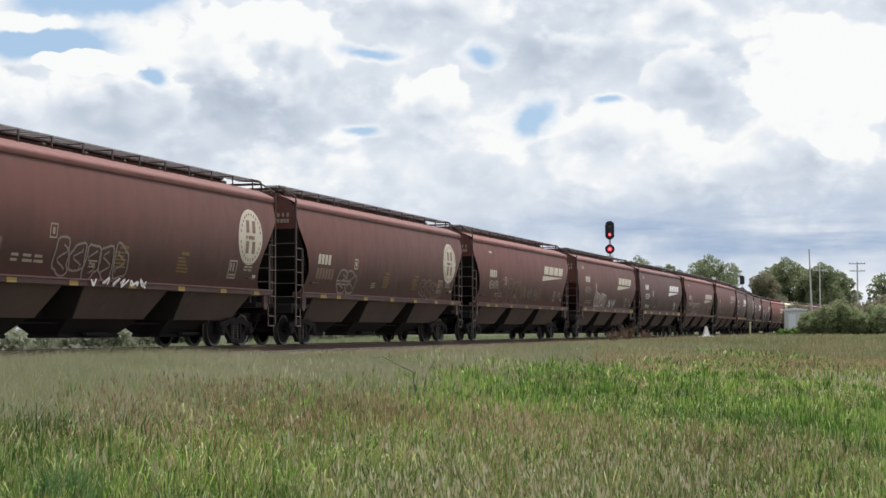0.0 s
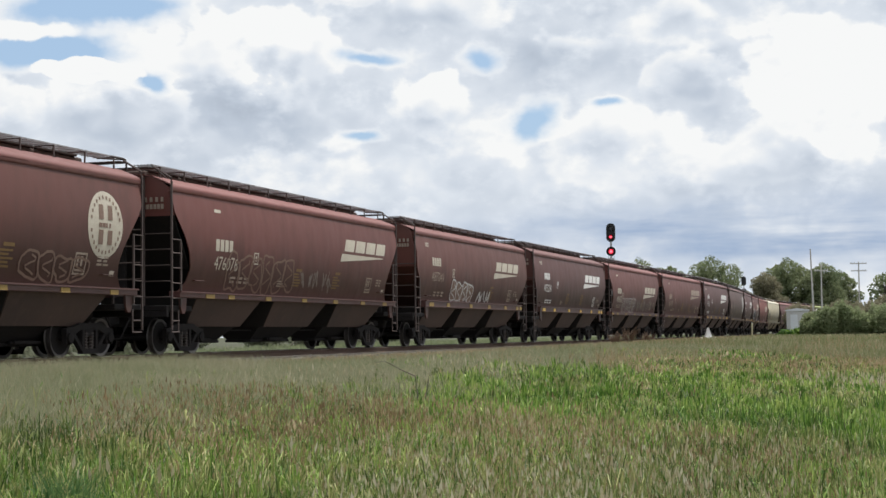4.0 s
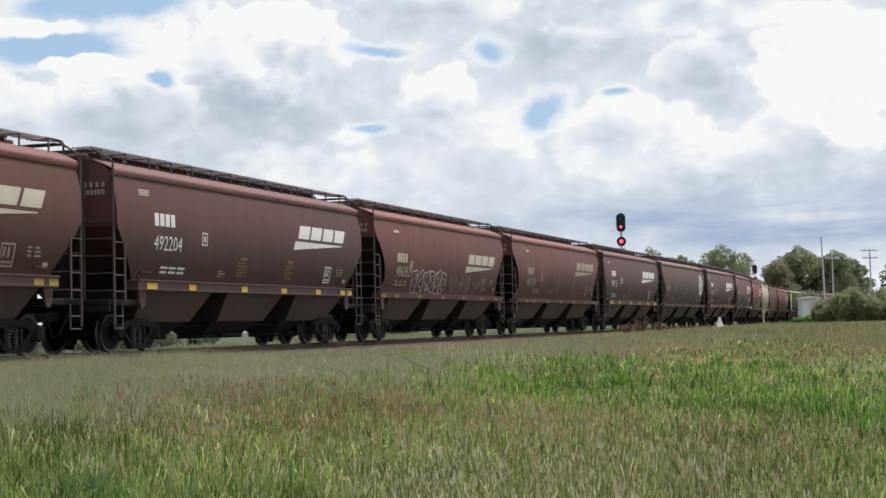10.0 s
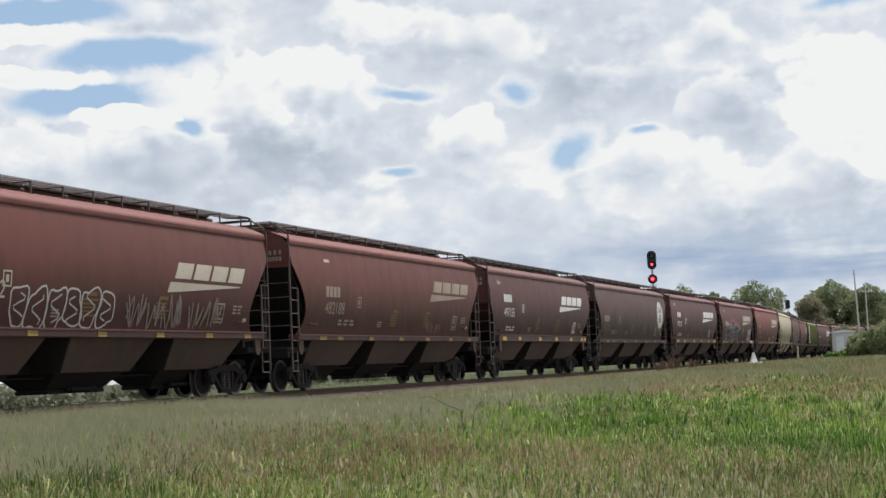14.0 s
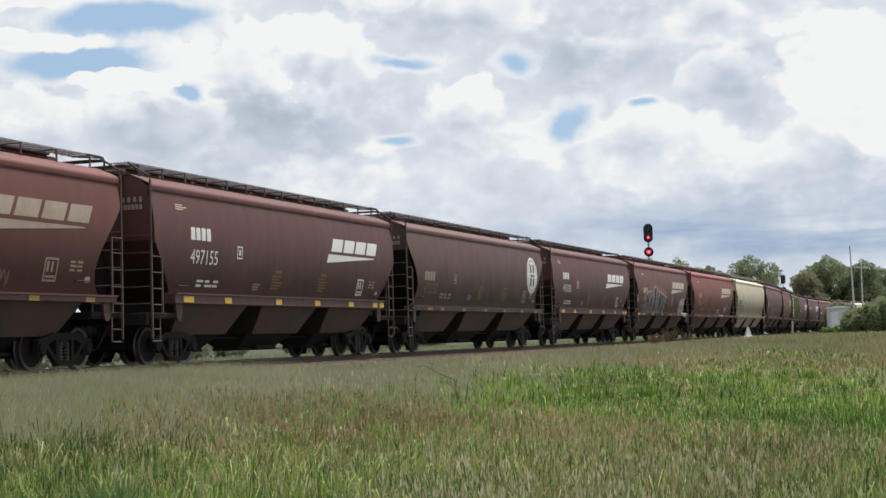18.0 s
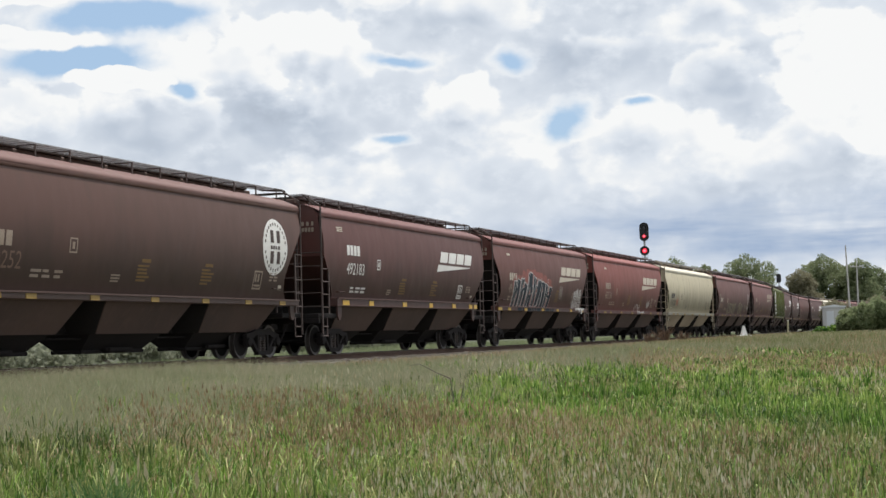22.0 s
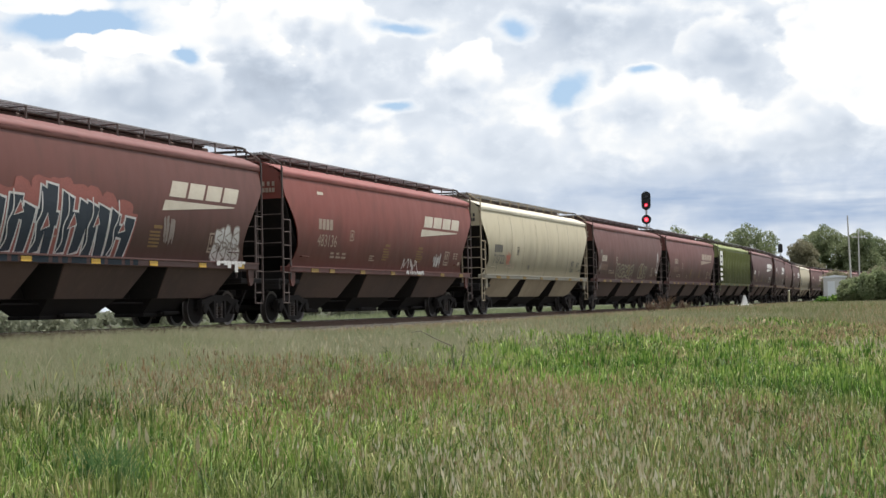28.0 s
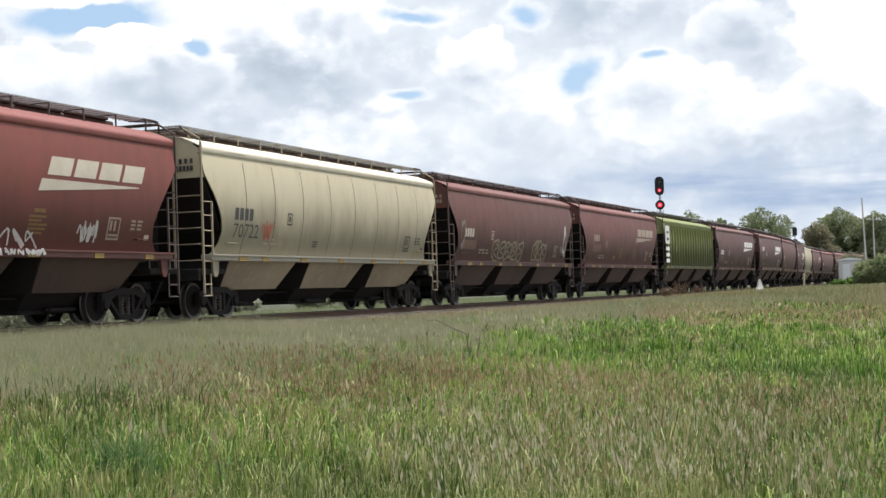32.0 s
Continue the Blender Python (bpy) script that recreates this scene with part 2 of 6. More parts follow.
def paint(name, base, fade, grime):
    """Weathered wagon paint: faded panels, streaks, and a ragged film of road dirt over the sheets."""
    m = worn(name, base, fade, grime, 0.52, 0.0, 0.6, (0.55, 0.55, 0.22), 0.05, 0.45)
    m.node_tree.nodes["Principled BSDF"].inputs["Specular IOR Level"].default_value = 0.42
    n, l = m.node_tree.nodes, m.node_tree.links
    b = n["Principled BSDF"]
    old = b.inputs["Base Color"].links[0].from_socket
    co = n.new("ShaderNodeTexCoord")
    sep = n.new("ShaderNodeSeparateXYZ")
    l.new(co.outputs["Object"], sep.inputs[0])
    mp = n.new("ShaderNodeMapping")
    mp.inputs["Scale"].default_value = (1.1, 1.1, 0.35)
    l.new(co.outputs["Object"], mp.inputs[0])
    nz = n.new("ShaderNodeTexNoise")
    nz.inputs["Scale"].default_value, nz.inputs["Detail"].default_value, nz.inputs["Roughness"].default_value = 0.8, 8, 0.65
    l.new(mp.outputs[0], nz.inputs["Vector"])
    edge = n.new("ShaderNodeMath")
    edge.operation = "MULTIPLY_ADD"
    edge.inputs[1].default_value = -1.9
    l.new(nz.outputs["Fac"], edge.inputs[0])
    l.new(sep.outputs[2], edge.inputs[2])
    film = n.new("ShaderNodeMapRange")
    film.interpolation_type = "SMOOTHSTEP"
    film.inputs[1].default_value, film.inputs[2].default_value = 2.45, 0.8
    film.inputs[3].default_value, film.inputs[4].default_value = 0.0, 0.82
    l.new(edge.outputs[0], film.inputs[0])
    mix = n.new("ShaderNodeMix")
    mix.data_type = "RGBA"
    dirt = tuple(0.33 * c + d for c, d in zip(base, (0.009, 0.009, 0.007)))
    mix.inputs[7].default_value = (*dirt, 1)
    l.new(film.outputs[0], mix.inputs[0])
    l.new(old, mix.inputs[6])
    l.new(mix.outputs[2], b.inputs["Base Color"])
    return m


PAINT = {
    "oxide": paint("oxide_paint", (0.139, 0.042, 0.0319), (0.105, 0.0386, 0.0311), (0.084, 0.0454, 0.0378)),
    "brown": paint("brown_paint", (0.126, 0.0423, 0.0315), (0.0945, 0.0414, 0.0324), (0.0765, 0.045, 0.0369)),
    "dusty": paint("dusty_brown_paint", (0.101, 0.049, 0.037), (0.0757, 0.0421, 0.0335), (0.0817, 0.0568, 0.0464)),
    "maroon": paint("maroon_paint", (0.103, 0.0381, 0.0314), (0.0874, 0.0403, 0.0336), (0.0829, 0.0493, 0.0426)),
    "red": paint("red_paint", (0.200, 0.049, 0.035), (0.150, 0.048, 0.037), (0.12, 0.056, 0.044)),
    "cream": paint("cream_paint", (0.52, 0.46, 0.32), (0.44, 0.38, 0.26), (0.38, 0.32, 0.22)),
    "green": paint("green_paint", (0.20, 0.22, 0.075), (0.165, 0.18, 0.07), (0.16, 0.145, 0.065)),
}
# near-black for the bay slopes: their shade is put into the colour
SOOTY_SHADE = worn("sooty_shade", (0.014, 0.011, 0.010), (0.009, 0.008, 0.0075), (0.028, 0.021, 0.018), 0.95, 0.0, 1.4, (1, 1, 0.4), 0.1, 0.6)
# brake dust, darkened further to hold the shade below sills and boards
GRIMY_SHADED = worn("brake_dust_and_shade_over_brown_paint", (0.078, 0.048, 0.037), (0.042, 0.028, 0.023), (0.105, 0.070, 0.056), 0.9, 0.0, 0.9, (0.6, 0.6, 0.3), 0.08, 0.6)
# lighter copies of the wagon paints: sunlight on roofs and sills put into colour
TOPLIT_PAINT = {
    "oxide": paint("toplit_oxide_paint", (0.2, 0.0736, 0.0624), (0.168, 0.068, 0.0576), (0.136, 0.0704, 0.06)),
    "brown": paint("toplit_brown_paint", (0.184, 0.0704, 0.06), (0.152, 0.068, 0.0576), (0.124, 0.0704, 0.06)),
    "dusty": paint("toplit_dusty_paint", (0.16, 0.084, 0.0704), (0.132, 0.076, 0.064), (0.128, 0.0864, 0.0736)),
    "maroon": paint("toplit_maroon_paint", (0.157, 0.0663, 0.0578), (0.132, 0.0646, 0.057), (0.115, 0.068, 0.0595)),
    "red": paint("toplit_red_paint", (0.256, 0.0784, 0.0656), (0.208, 0.0736, 0.0624), (0.16, 0.0752, 0.064)),
    "cream": paint("toplit_cream_paint", (0.66, 0.61, 0.49), (0.58, 0.52, 0.40), (0.5, 0.44, 0.34)),
    "green": paint("toplit_green_paint", (0.21, 0.24, 0.075), (0.185, 0.21, 0.08), (0.18, 0.165, 0.08)),
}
DIRTYCREAM = worn("dirty_cream_paint", (0.31, 0.255, 0.175), (0.20, 0.155, 0.105), (0.40, 0.34, 0.25), 0.75, 0.0, 0.9, (0.6, 0.6, 0.3), 0.06, 0.7)
GALV = worn("dull_galvanised_grating", (0.34, 0.34, 0.35), (0.24, 0.235, 0.235), (0.44, 0.44, 0.45), 0.6, 0.3, 3.0)
LADDER = worn("dirty_ladder_paint", (0.08, 0.056, 0.05), (0.05, 0.037, 0.033), (0.125, 0.098, 0.09), 0.7, 0.1, 3.0)
# grimy steel; also colours in shade on end slopes, centre posts and chutes
BLACK = worn("grimy_black_steel_and_shade", (0.012, 0.010, 0.010), (0.018, 0.014, 0.013), (0.032, 0.026, 0.022), 0.85, 0.0, 2.0)
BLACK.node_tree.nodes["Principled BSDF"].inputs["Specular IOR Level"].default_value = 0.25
STEEL = worn("weathered_steel", (0.065, 0.052, 0.046), (0.045, 0.034, 0.03), (0.10, 0.085, 0.075), 0.6, 0.4, 3.0)
TREAD = worn("worn_wheel_steel", (0.09, 0.08, 0.075), (0.05, 0.043, 0.04), (0.16, 0.15, 0.145), 0.42, 0.7, 3.0)
RAILTOP = worn("polished_rail_steel", (0.36, 0.34, 0.32), (0.22, 0.17, 0.14), (0.45, 0.44, 0.43), 0.32, 0.8, 3.0)
RAILSIDE = worn("rusty_rail_steel", (0.11, 0.065, 0.045), (0.07, 0.045, 0.035), (0.15, 0.10, 0.075), 0.85, 0.2, 3.0)
WHITE = worn("aged_white_paint", (0.53, 0.48, 0.39), (0.43, 0.37, 0.29), (0.35, 0.28, 0.22), 0.6, 0, 3.0, (1, 1, 1), 0.0, 0.6)
CLEANWHITE = worn("white_paint", (0.72, 0.71, 0.68), (0.64, 0.60, 0.55), (0.55, 0.5, 0.46), 0.6, 0, 3.0, (1, 1, 1), 0.0, 0.45)
FADED = worn("faded_white_paint", (0.36, 0.29, 0.23), (0.27, 0.20, 0.15), (0.22, 0.15, 0.11), 0.65, 0, 3.0, (1, 1, 1), 0.0, 0.7)
EMBLEM = worn("dark_emblem_paint", (0.055, 0.035, 0.03), (0.08, 0.05, 0.042), (0.11, 0.075, 0.06), 0.6, 0, 3.0, (1, 1, 1), 0.0, 0.5)
GHOST = worn("ghosted_marking_paint", (0.21, 0.135, 0.10), (0.17, 0.10, 0.075), (0.14, 0.085, 0.065), 0.7, 0, 3.0, (1, 1, 1), 0.0, 0.7)
YELLOW = worn("yellow_reflective_strip", (0.62, 0.38, 0.045), (0.5, 0.28, 0.05), (0.36, 0.22, 0.07), 0.45, 0, 4.0, (1, 1, 1), 0.0, 0.5)
DULLYELLOW = worn("dulled_reflective_strip", (0.34, 0.22, 0.06), (0.26, 0.165, 0.055), (0.20, 0.125, 0.06), 0.6, 0, 4.0, (1, 1, 1), 0.0, 0.6)
STENCIL = worn("yellow_stencil_paint", (0.21, 0.125, 0.04), (0.17, 0.095, 0.04), (0.13, 0.075, 0.04), 0.65, 0, 4.0, (1, 1, 1), 0.0, 0.6)
INK = worn("dark_stencil_paint", (0.05, 0.05, 0.05), (0.09, 0.085, 0.075), (0.12, 0.11, 0.09), 0.6, 0, 4.0, (1, 1, 1), 0.0, 0.5)
SPRAYWHITE = worn("white_spray_paint", (0.58, 0.57, 0.55), (0.42, 0.39, 0.36), (0.30, 0.25, 0.22), 0.6, 0, 3.0, (1, 1, 1), 0.0, 0.6)
SPRAYGREY = worn("thin_grey_spray_paint", (0.24, 0.20, 0.175), (0.19, 0.145, 0.12), (0.15, 0.105, 0.085), 0.65, 0, 3.0, (1, 1, 1), 0.0, 0.6)
SPRAYBLUE = worn("dark_blue_spray_paint", (0.018, 0.028, 0.04), (0.028, 0.04, 0.052), (0.045, 0.05, 0.056), 0.85, 0, 3.0, (1, 1, 1), 0.0, 0.6)
SPRAYPINK = worn("pink_spray_paint", (0.27, 0.085, 0.068), (0.20, 0.07, 0.056), (0.15, 0.058, 0.047), 0.6, 0, 3.0, (1, 1, 1), 0.0, 0.6)
SPRAYPALE = worn("pale_green_spray_paint", (0.26, 0.24, 0.17), (0.2, 0.17, 0.12), (0.16, 0.12, 0.09), 0.6, 0, 3.0, (1, 1, 1), 0.0, 0.6)
SPRAYRED = worn("red_spray_paint", (0.42, 0.10, 0.06), (0.36, 0.14, 0.09), (0.4, 0.25, 0.17), 0.6, 0, 3.0, (1, 1, 1), 0.0, 0.6)
CONCRETE = worn("weathered_concrete", (0.26, 0.245, 0.22), (0.18, 0.165, 0.145), (0.34, 0.32, 0.30), 0.9, 0, 1.5)
STONE = worn("ballast_stone", (0.13, 0.115, 0.10), (0.085, 0.072, 0.062), (0.20, 0.18, 0.16), 0.95, 0, 3.0, space="World")
POLEWOOD = worn("weathered_pole", (0.50, 0.48, 0.45), (0.40, 0.38, 0.35), (0.56, 0.54, 0.51), 0.9, 0, 2.0)
ALU = worn("dull_aluminium", (0.42, 0.43, 0.44), (0.33, 0.34, 0.35), (0.5, 0.5, 0.5), 0.5, 0.5, 2.0)
HUTWALL = worn("grey_painted_metal", (0.56, 0.56, 0.55), (0.47, 0.47, 0.46), (0.62, 0.62, 0.61), 0.6, 0, 1.2)
HUTLIGHT = worn("pale_grey_painted_metal", (0.72, 0.75, 0.78), (0.64, 0.67, 0.7), (0.78, 0.8, 0.82), 0.55, 0, 1.2)
MATT = worn("matt_black_paint", (0.012, 0.012, 0.013), (0.02, 0.02, 0.02), (0.03, 0.03, 0.03), 0.7, 0, 3.0)
BROWNTWIG = worn("dry_brown_twigs", (0.16, 0.10, 0.065), (0.11, 0.07, 0.048), (0.22, 0.15, 0.10), 0.9, 0, 3.0)
BARK = worn("bark", (0.13, 0.105, 0.085), (0.085, 0.07, 0.055), (0.19, 0.16, 0.13), 0.95, 0, 3.0)


def lamp_glass(name, colour, strength):
    m = material(name, colour, 0.2)
    b = m.node_tree.nodes["Principled BSDF"]
    b.inputs["Emission Color"].default_value, b.inputs["Emission Strength"].default_value = (*colour, 1), strength
    return m


REDLAMP = lamp_glass("red_lamp", (0.9, 0.02, 0.05), 1.0)
PINKCORE = lamp_glass("bright_red_lamp", (1.0, 0.16, 0.22), 1.5)
DARKLENS = material("dark_lens", (0.02, 0.02, 0.022), 0.15)


def leafy(name, a, b_, c_, patch=0.25, rough=0.6, translucent=0.35):
    """Leaves and blades: every blade its own shade, with drifts of colour over the ground."""
    m = material(name, a, rough)
    nt = m.node_tree
    n, l = nt.nodes, nt.links
    bs = n["Principled BSDF"]
    bs.inputs["Specular IOR Level"].default_value = 0.3
    geo = n.new("ShaderNodeNewGeometry")
    nz = n.new("ShaderNodeTexNoise")
    nz.inputs["Scale"].default_value, nz.inputs["Detail"].default_value = patch, 4
    l.new(geo.outputs["Position"], nz.inputs["Vector"])
    clump = n.new("ShaderNodeTexNoise")
    clump.inputs["Scale"].default_value, clump.inputs["Detail"].default_value = patch * 9, 2
    l.new(geo.outputs["Position"], clump.inputs["Vector"])
    both = n.new("ShaderNodeMath")
    both.operation = "MULTIPLY_ADD"
    both.inputs[1].default_value = 1.0
    l.new(clump.outputs["Fac"], both.inputs[0])
    l.new(nz.outputs["Fac"], both.inputs[2])
    add = n.new("ShaderNodeMath")
    add.operation = "MULTIPLY_ADD"
    add.inputs[1].default_value = 0.5
    l.new(geo.outputs["Random Per Island"], add.inputs[0])
    l.new(both.outputs[0], add.inputs[2])
    ramp = n.new("ShaderNodeValToRGB")
    ramp.color_ramp.elements.new(0.5)
    for stop, (at, col) in zip(ramp.color_ramp.elements, ((0.48, a), (0.63, b_), (0.80, c_))):
        stop.position, stop.color = at, (*col, 1)
    half = n.new("ShaderNodeMath")
    half.operation = "MULTIPLY"
    half.inputs[1].default_value = 0.51
    l.new(add.outputs[0], half.inputs[0])
    l.new(half.outputs[0], ramp.inputs[0])
    l.new(ramp.outputs[0], bs.inputs["Base Color"])
    tr = n.new("ShaderNodeBsdfTranslucent")
    l.new(ramp.outputs[0], tr.inputs[0])
    mix = n.new("ShaderNodeMixShader")
    mix.inputs[0].default_value = translucent
    l.new(bs.outputs[0], mix.inputs[1])
    l.new(tr.outputs[0], mix.inputs[2])
    l.new(mix.outputs[0], n["Material Output"].inputs[0])
    return m


GRASS = leafy("field_grass", (0.042, 0.08, 0.017), (0.165, 0.225, 0.055), (0.44, 0.42, 0.18), 0.28, 0.58, 0.28)
VERGE = leafy("pale_verge_grass", (0.176, 0.209, 0.11), (0.242, 0.286, 0.143), (0.352, 0.363, 0.22), 0.3)
GRASSLUSH = leafy("lush_grass", (0.04, 0.105, 0.016), (0.165, 0.295, 0.046), (0.44, 0.52, 0.15), 0.35, 0.55, 0.3)
GRASSDRY = leafy("dry_grass", (0.22, 0.15, 0.075), (0.36, 0.26, 0.14), (0.52, 0.42, 0.26), 0.4)
HEADS = leafy("brown_seed_heads", (0.18, 0.12, 0.062), (0.28, 0.195, 0.105), (0.40, 0.31, 0.18), 0.5)
PALEHEADS = leafy("pale_seed_heads", (0.36, 0.31, 0.18), (0.48, 0.42, 0.27), (0.62, 0.57, 0.42), 0.5)
WISP = leafy("wispy_grass_heads", (0.22, 0.25, 0.13), (0.31, 0.315, 0.185), (0.42, 0.375, 0.26), 0.4)
REED = leafy("dark_rush", (0.0455, 0.117, 0.039), (0.078, 0.169, 0.052), (0.169, 0.26, 0.0975), 0.6, 0.4, 0.25)
FARGRASS = leafy("distant_olive_grass", (0.17, 0.20, 0.08), (0.26, 0.265, 0.125), (0.40, 0.35, 0.22), 0.12, 0.6, 0.3)
LEAF = leafy("tree_leaves", (0.135, 0.17, 0.09), (0.20, 0.235, 0.125), (0.28, 0.305, 0.17), 0.18, 0.7, 0.55)
LEAFBROWN = leafy("olive_leaves", (0.20, 0.19, 0.12), (0.245, 0.23, 0.15), (0.285, 0.265, 0.175), 0.18, 0.7, 0.55)
SCRUB = leafy("pale_scrub_leaves", (0.20, 0.215, 0.15), (0.26, 0.275, 0.195), (0.33, 0.34, 0.25), 0.3, 0.6, 0.5)
BUSHLEAF = leafy("bush_leaves", (0.20, 0.25, 0.125), (0.255, 0.30, 0.155), (0.31, 0.34, 0.19), 0.35, 0.7, 0.55)
SOIL = worn("grassy_soil", (0.04, 0.046, 0.018), (0.06, 0.052, 0.026), (0.085, 0.092, 0.034), 0.95, 0, 1.2, space="World", bump=0.4)

# ---- the track's line ----
KNOTS = (0, 60, 100, 140, 180, 230)
BENDS = (0.000185, 0.000196, -0.002423, 0.000744, 0.002522, 0.002633)
STEP = 0.5
S_GRID = np.arange(-260, 520, STEP)
_k = np.interp(S_GRID, KNOTS, BENDS)
_k[S_GRID < -40] = 0
_i0 = int(round(260 / STEP))
_th = np.concatenate([[0], np.cumsum((_k[1:] + _k[:-1]) / 2 * STEP)])
_th = _th - _th[_i0] + (radians(18.726) + 0.001257)
_x = np.concatenate([[0], np.cumsum((np.sin(_th[1:]) + np.sin(_th[:-1])) / 2 * STEP)])
_y = np.concatenate([[0], np.cumsum((np.cos(_th[1:]) + np.cos(_th[:-1])) / 2 * STEP)])
_x, _y = _x - _x[_i0] - 4.118, _y - _y[_i0] + 44.476
SIDE = 1.6   # from the centre line to the flank of a wagon


def line(s, right=0.0):
    """A point of the track and its heading; right: metres to the right of the centre line."""
    x, y, th = np.interp(s, S_GRID, _x), np.interp(s, S_GRID, _y), np.interp(s, S_GRID, _th)
    r = right - SIDE
    return x + r * np.cos(th), y - r * np.sin(th), th


def gone(t):
    """Metres that the train has gone since the start."""
    return 6.5203 * t + 0.0031435 * t * t / 2 - 0.0017287 * t ** 3 / 6


_cx, _cy, _ct = line(S_GRID)


def from_track(x, y):
    """Metres to the right of the centre line, for arrays of places."""
    x, y = np.asarray(x, float), np.asarray(y, float)
    out = np.empty(x.shape)
    fx, fy, fo = x.ravel(), y.ravel(), out.ravel()
    cx, cy, ct = _cx[::8], _cy[::8], _ct[::8]
    for a in range(0, len(fx), 20000):
        dx, dy = fx[a:a + 20000, None] - cx, fy[a:a + 20000, None] - cy
        i = np.argmin(dx * dx + dy * dy, 1)
        r = np.arange(len(i))
        fo[a:a + 20000] = dx[r, i] * np.cos(ct[i]) - dy[r, i] * np.sin(ct[i])
    return fo.reshape(x.shape)


def smooth(v):
    v = np.clip(v, 0, 1)
    return v * v * (3 - 2 * v)


def ground_z(x, y):
    x, y = np.asarray(x, float), np.asarray(y, float)
    p = np.abs(from_track(x, y))
    near = 0.74 * smooth(1 - (p - 4) / 16)
    far = smooth((np.hypot(x, y) - 40) / 80)
    z = near + (0.9 - near) * far
    return z + 0.05 * np.sin(x * 0.55 + 1) * np.sin(y * 0.43) * smooth((p - 4) / 4)


# ---- mesh helpers ----


class Shape:
    """Collects boxes, tubes and sheets into one mesh."""

    def __init__(self):
        self.v, self.f = [], []

    def add(self, verts, faces):
        o = len(self.v)
        self.v += [tuple(p) for p in verts]
        self.f += [tuple(i + o for i in q) for q in faces]
        return self

    def box(self, x0, x1, y0, y1, z0, z1, c=0.0):
        """A box; c: chamfer on its edges."""
        if c <= 0:
            v = [(x, y, z) for x in (x0, x1) for y in (y0, y1) for z in (z0, z1)]
            return self.add(v, [(0, 1, 3, 2), (4, 6, 7, 5), (0, 4, 5, 1), (2, 3, 7, 6), (0, 2, 6, 4), (1, 5, 7, 3)])
        bm = bmesh.new()
        bmesh.ops.create_cube(bm, size=1, matrix=Matrix.LocRotScale(((x0 + x1) / 2, (y0 + y1) / 2, (z0 + z1) / 2), None, (x1 - x0, y1 - y0, z1 - z0)))
        bmesh.ops.bevel(bm, geom=bm.edges[:], offset=c, segments=1, affect="EDGES", profile=0.5)
        bm.verts.index_update()
        self.add([p.co[:] for p in bm.verts], [[p.index for p in q.verts] for q in bm.faces])
        bm.free()
        return self

    def tube(self, pts, r, n=6, r2=None):
        pts = [Vector(p) for p in pts]
        rings = []
        for i, p in enumerate(pts):
            d = (pts[min(i + 1, len(pts) - 1)] - pts[max(i - 1, 0)]).normalized()
            a = d.cross((0, 0, 1) if abs(d.z) < 0.9 else (1, 0, 0)).normalized()
            b = d.cross(a)
            rad = r if r2 is None else r + (r2 - r) * i / (len(pts) - 1)
            rings.append([p + (a * math.cos(k * math.tau / n) + b * math.sin(k * math.tau / n)) * rad for k in range(n)])
        v = [q for g in rings for q in g]
        f = [(i * n + k, i * n + (k + 1) % n, (i + 1) * n + (k + 1) % n, (i + 1) * n + k) for i in range(len(pts) - 1) for k in range(n)]
        f += [tuple(range(n))[::-1], tuple((len(pts) - 1) * n + k for k in range(n))]
        return self.add(v, f)

    def lathe(self, prof, axis="y", n=24, at=(0, 0, 0), caps=True):
        """Turns (place along the axis, radius) pairs round an axis."""
        v = []
        for a, r in prof:
            for k in range(n):
                c, s = r * math.cos(k * math.tau / n), r * math.sin(k * math.tau / n)
                q = {"y": (c, a, s), "z": (c, s, a), "x": (a, c, s)}[axis]
                v.append((q[0] + at[0], q[1] + at[1], q[2] + at[2]))
        m = len(prof)
        f = [(i * n + k, i * n + (k + 1) % n, (i + 1) * n + (k + 1) % n, (i + 1) * n + k) for i in range(m - 1) for k in range(n)]
        if caps:
            f += [tuple(range(n))[::-1], tuple((m - 1) * n + k for k in range(n))]
        return self.add(v, f)

    def prism(self, outline, y0, y1):
        """An outline in x and z, drawn out along y."""
        n = len(outline)
        v = [(x, y0, z) for x, z in outline] + [(x, y1, z) for x, z in outline]
        f = [tuple(range(n)), tuple(range(2 * n - 1, n - 1, -1))] + [(i, n + i, n + (i + 1) % n, (i + 1) % n) for i in range(n)]
        return self.add(v, f)

    def sheet(self, rows, thick=None):
        """A grid of points; thick: a vector by which its back is set off."""
        m, n = len(rows), len(rows[0])
        v = [p for r in rows for p in r]
        f = [(i * n + k, i * n + k + 1, (i + 1) * n + k + 1, (i + 1) * n + k) for i in range(m - 1) for k in range(n - 1)]
        if thick is not None:
            o = m * n
            v = v + [tuple(a + b for a, b in zip(p, thick)) for p in v]
            f = f + [tuple(o + q for q in g[::-1]) for g in f]
            rim = [k for k in range(n)] + [i * n + n - 1 for i in range(1, m)] + [(m - 1) * n + k for k in range(n - 2, -1, -1)] + [i * n for i in range(m - 2, 0, -1)]
            f += [(rim[i], o + rim[i], o + rim[(i + 1) % len(rim)], rim[(i + 1) % len(rim)]) for i in range(len(rim))]
        return self.add(v, f)

    def mesh(self, name, mat, shade=False):
        me = bpy.data.meshes.new(name)
        me.from_pydata(self.v, [], self.f)
        me.validate()
        bm = bmesh.new()
        bm.from_mesh(me)
        bmesh.ops.recalc_face_normals(bm, faces=bm.faces[:])
        bm.to_mesh(me)
        bm.free()
        me.materials.append(mat)
        if shade:
            me.polygons.foreach_set("use_smooth", [True] * len(me.polygons))
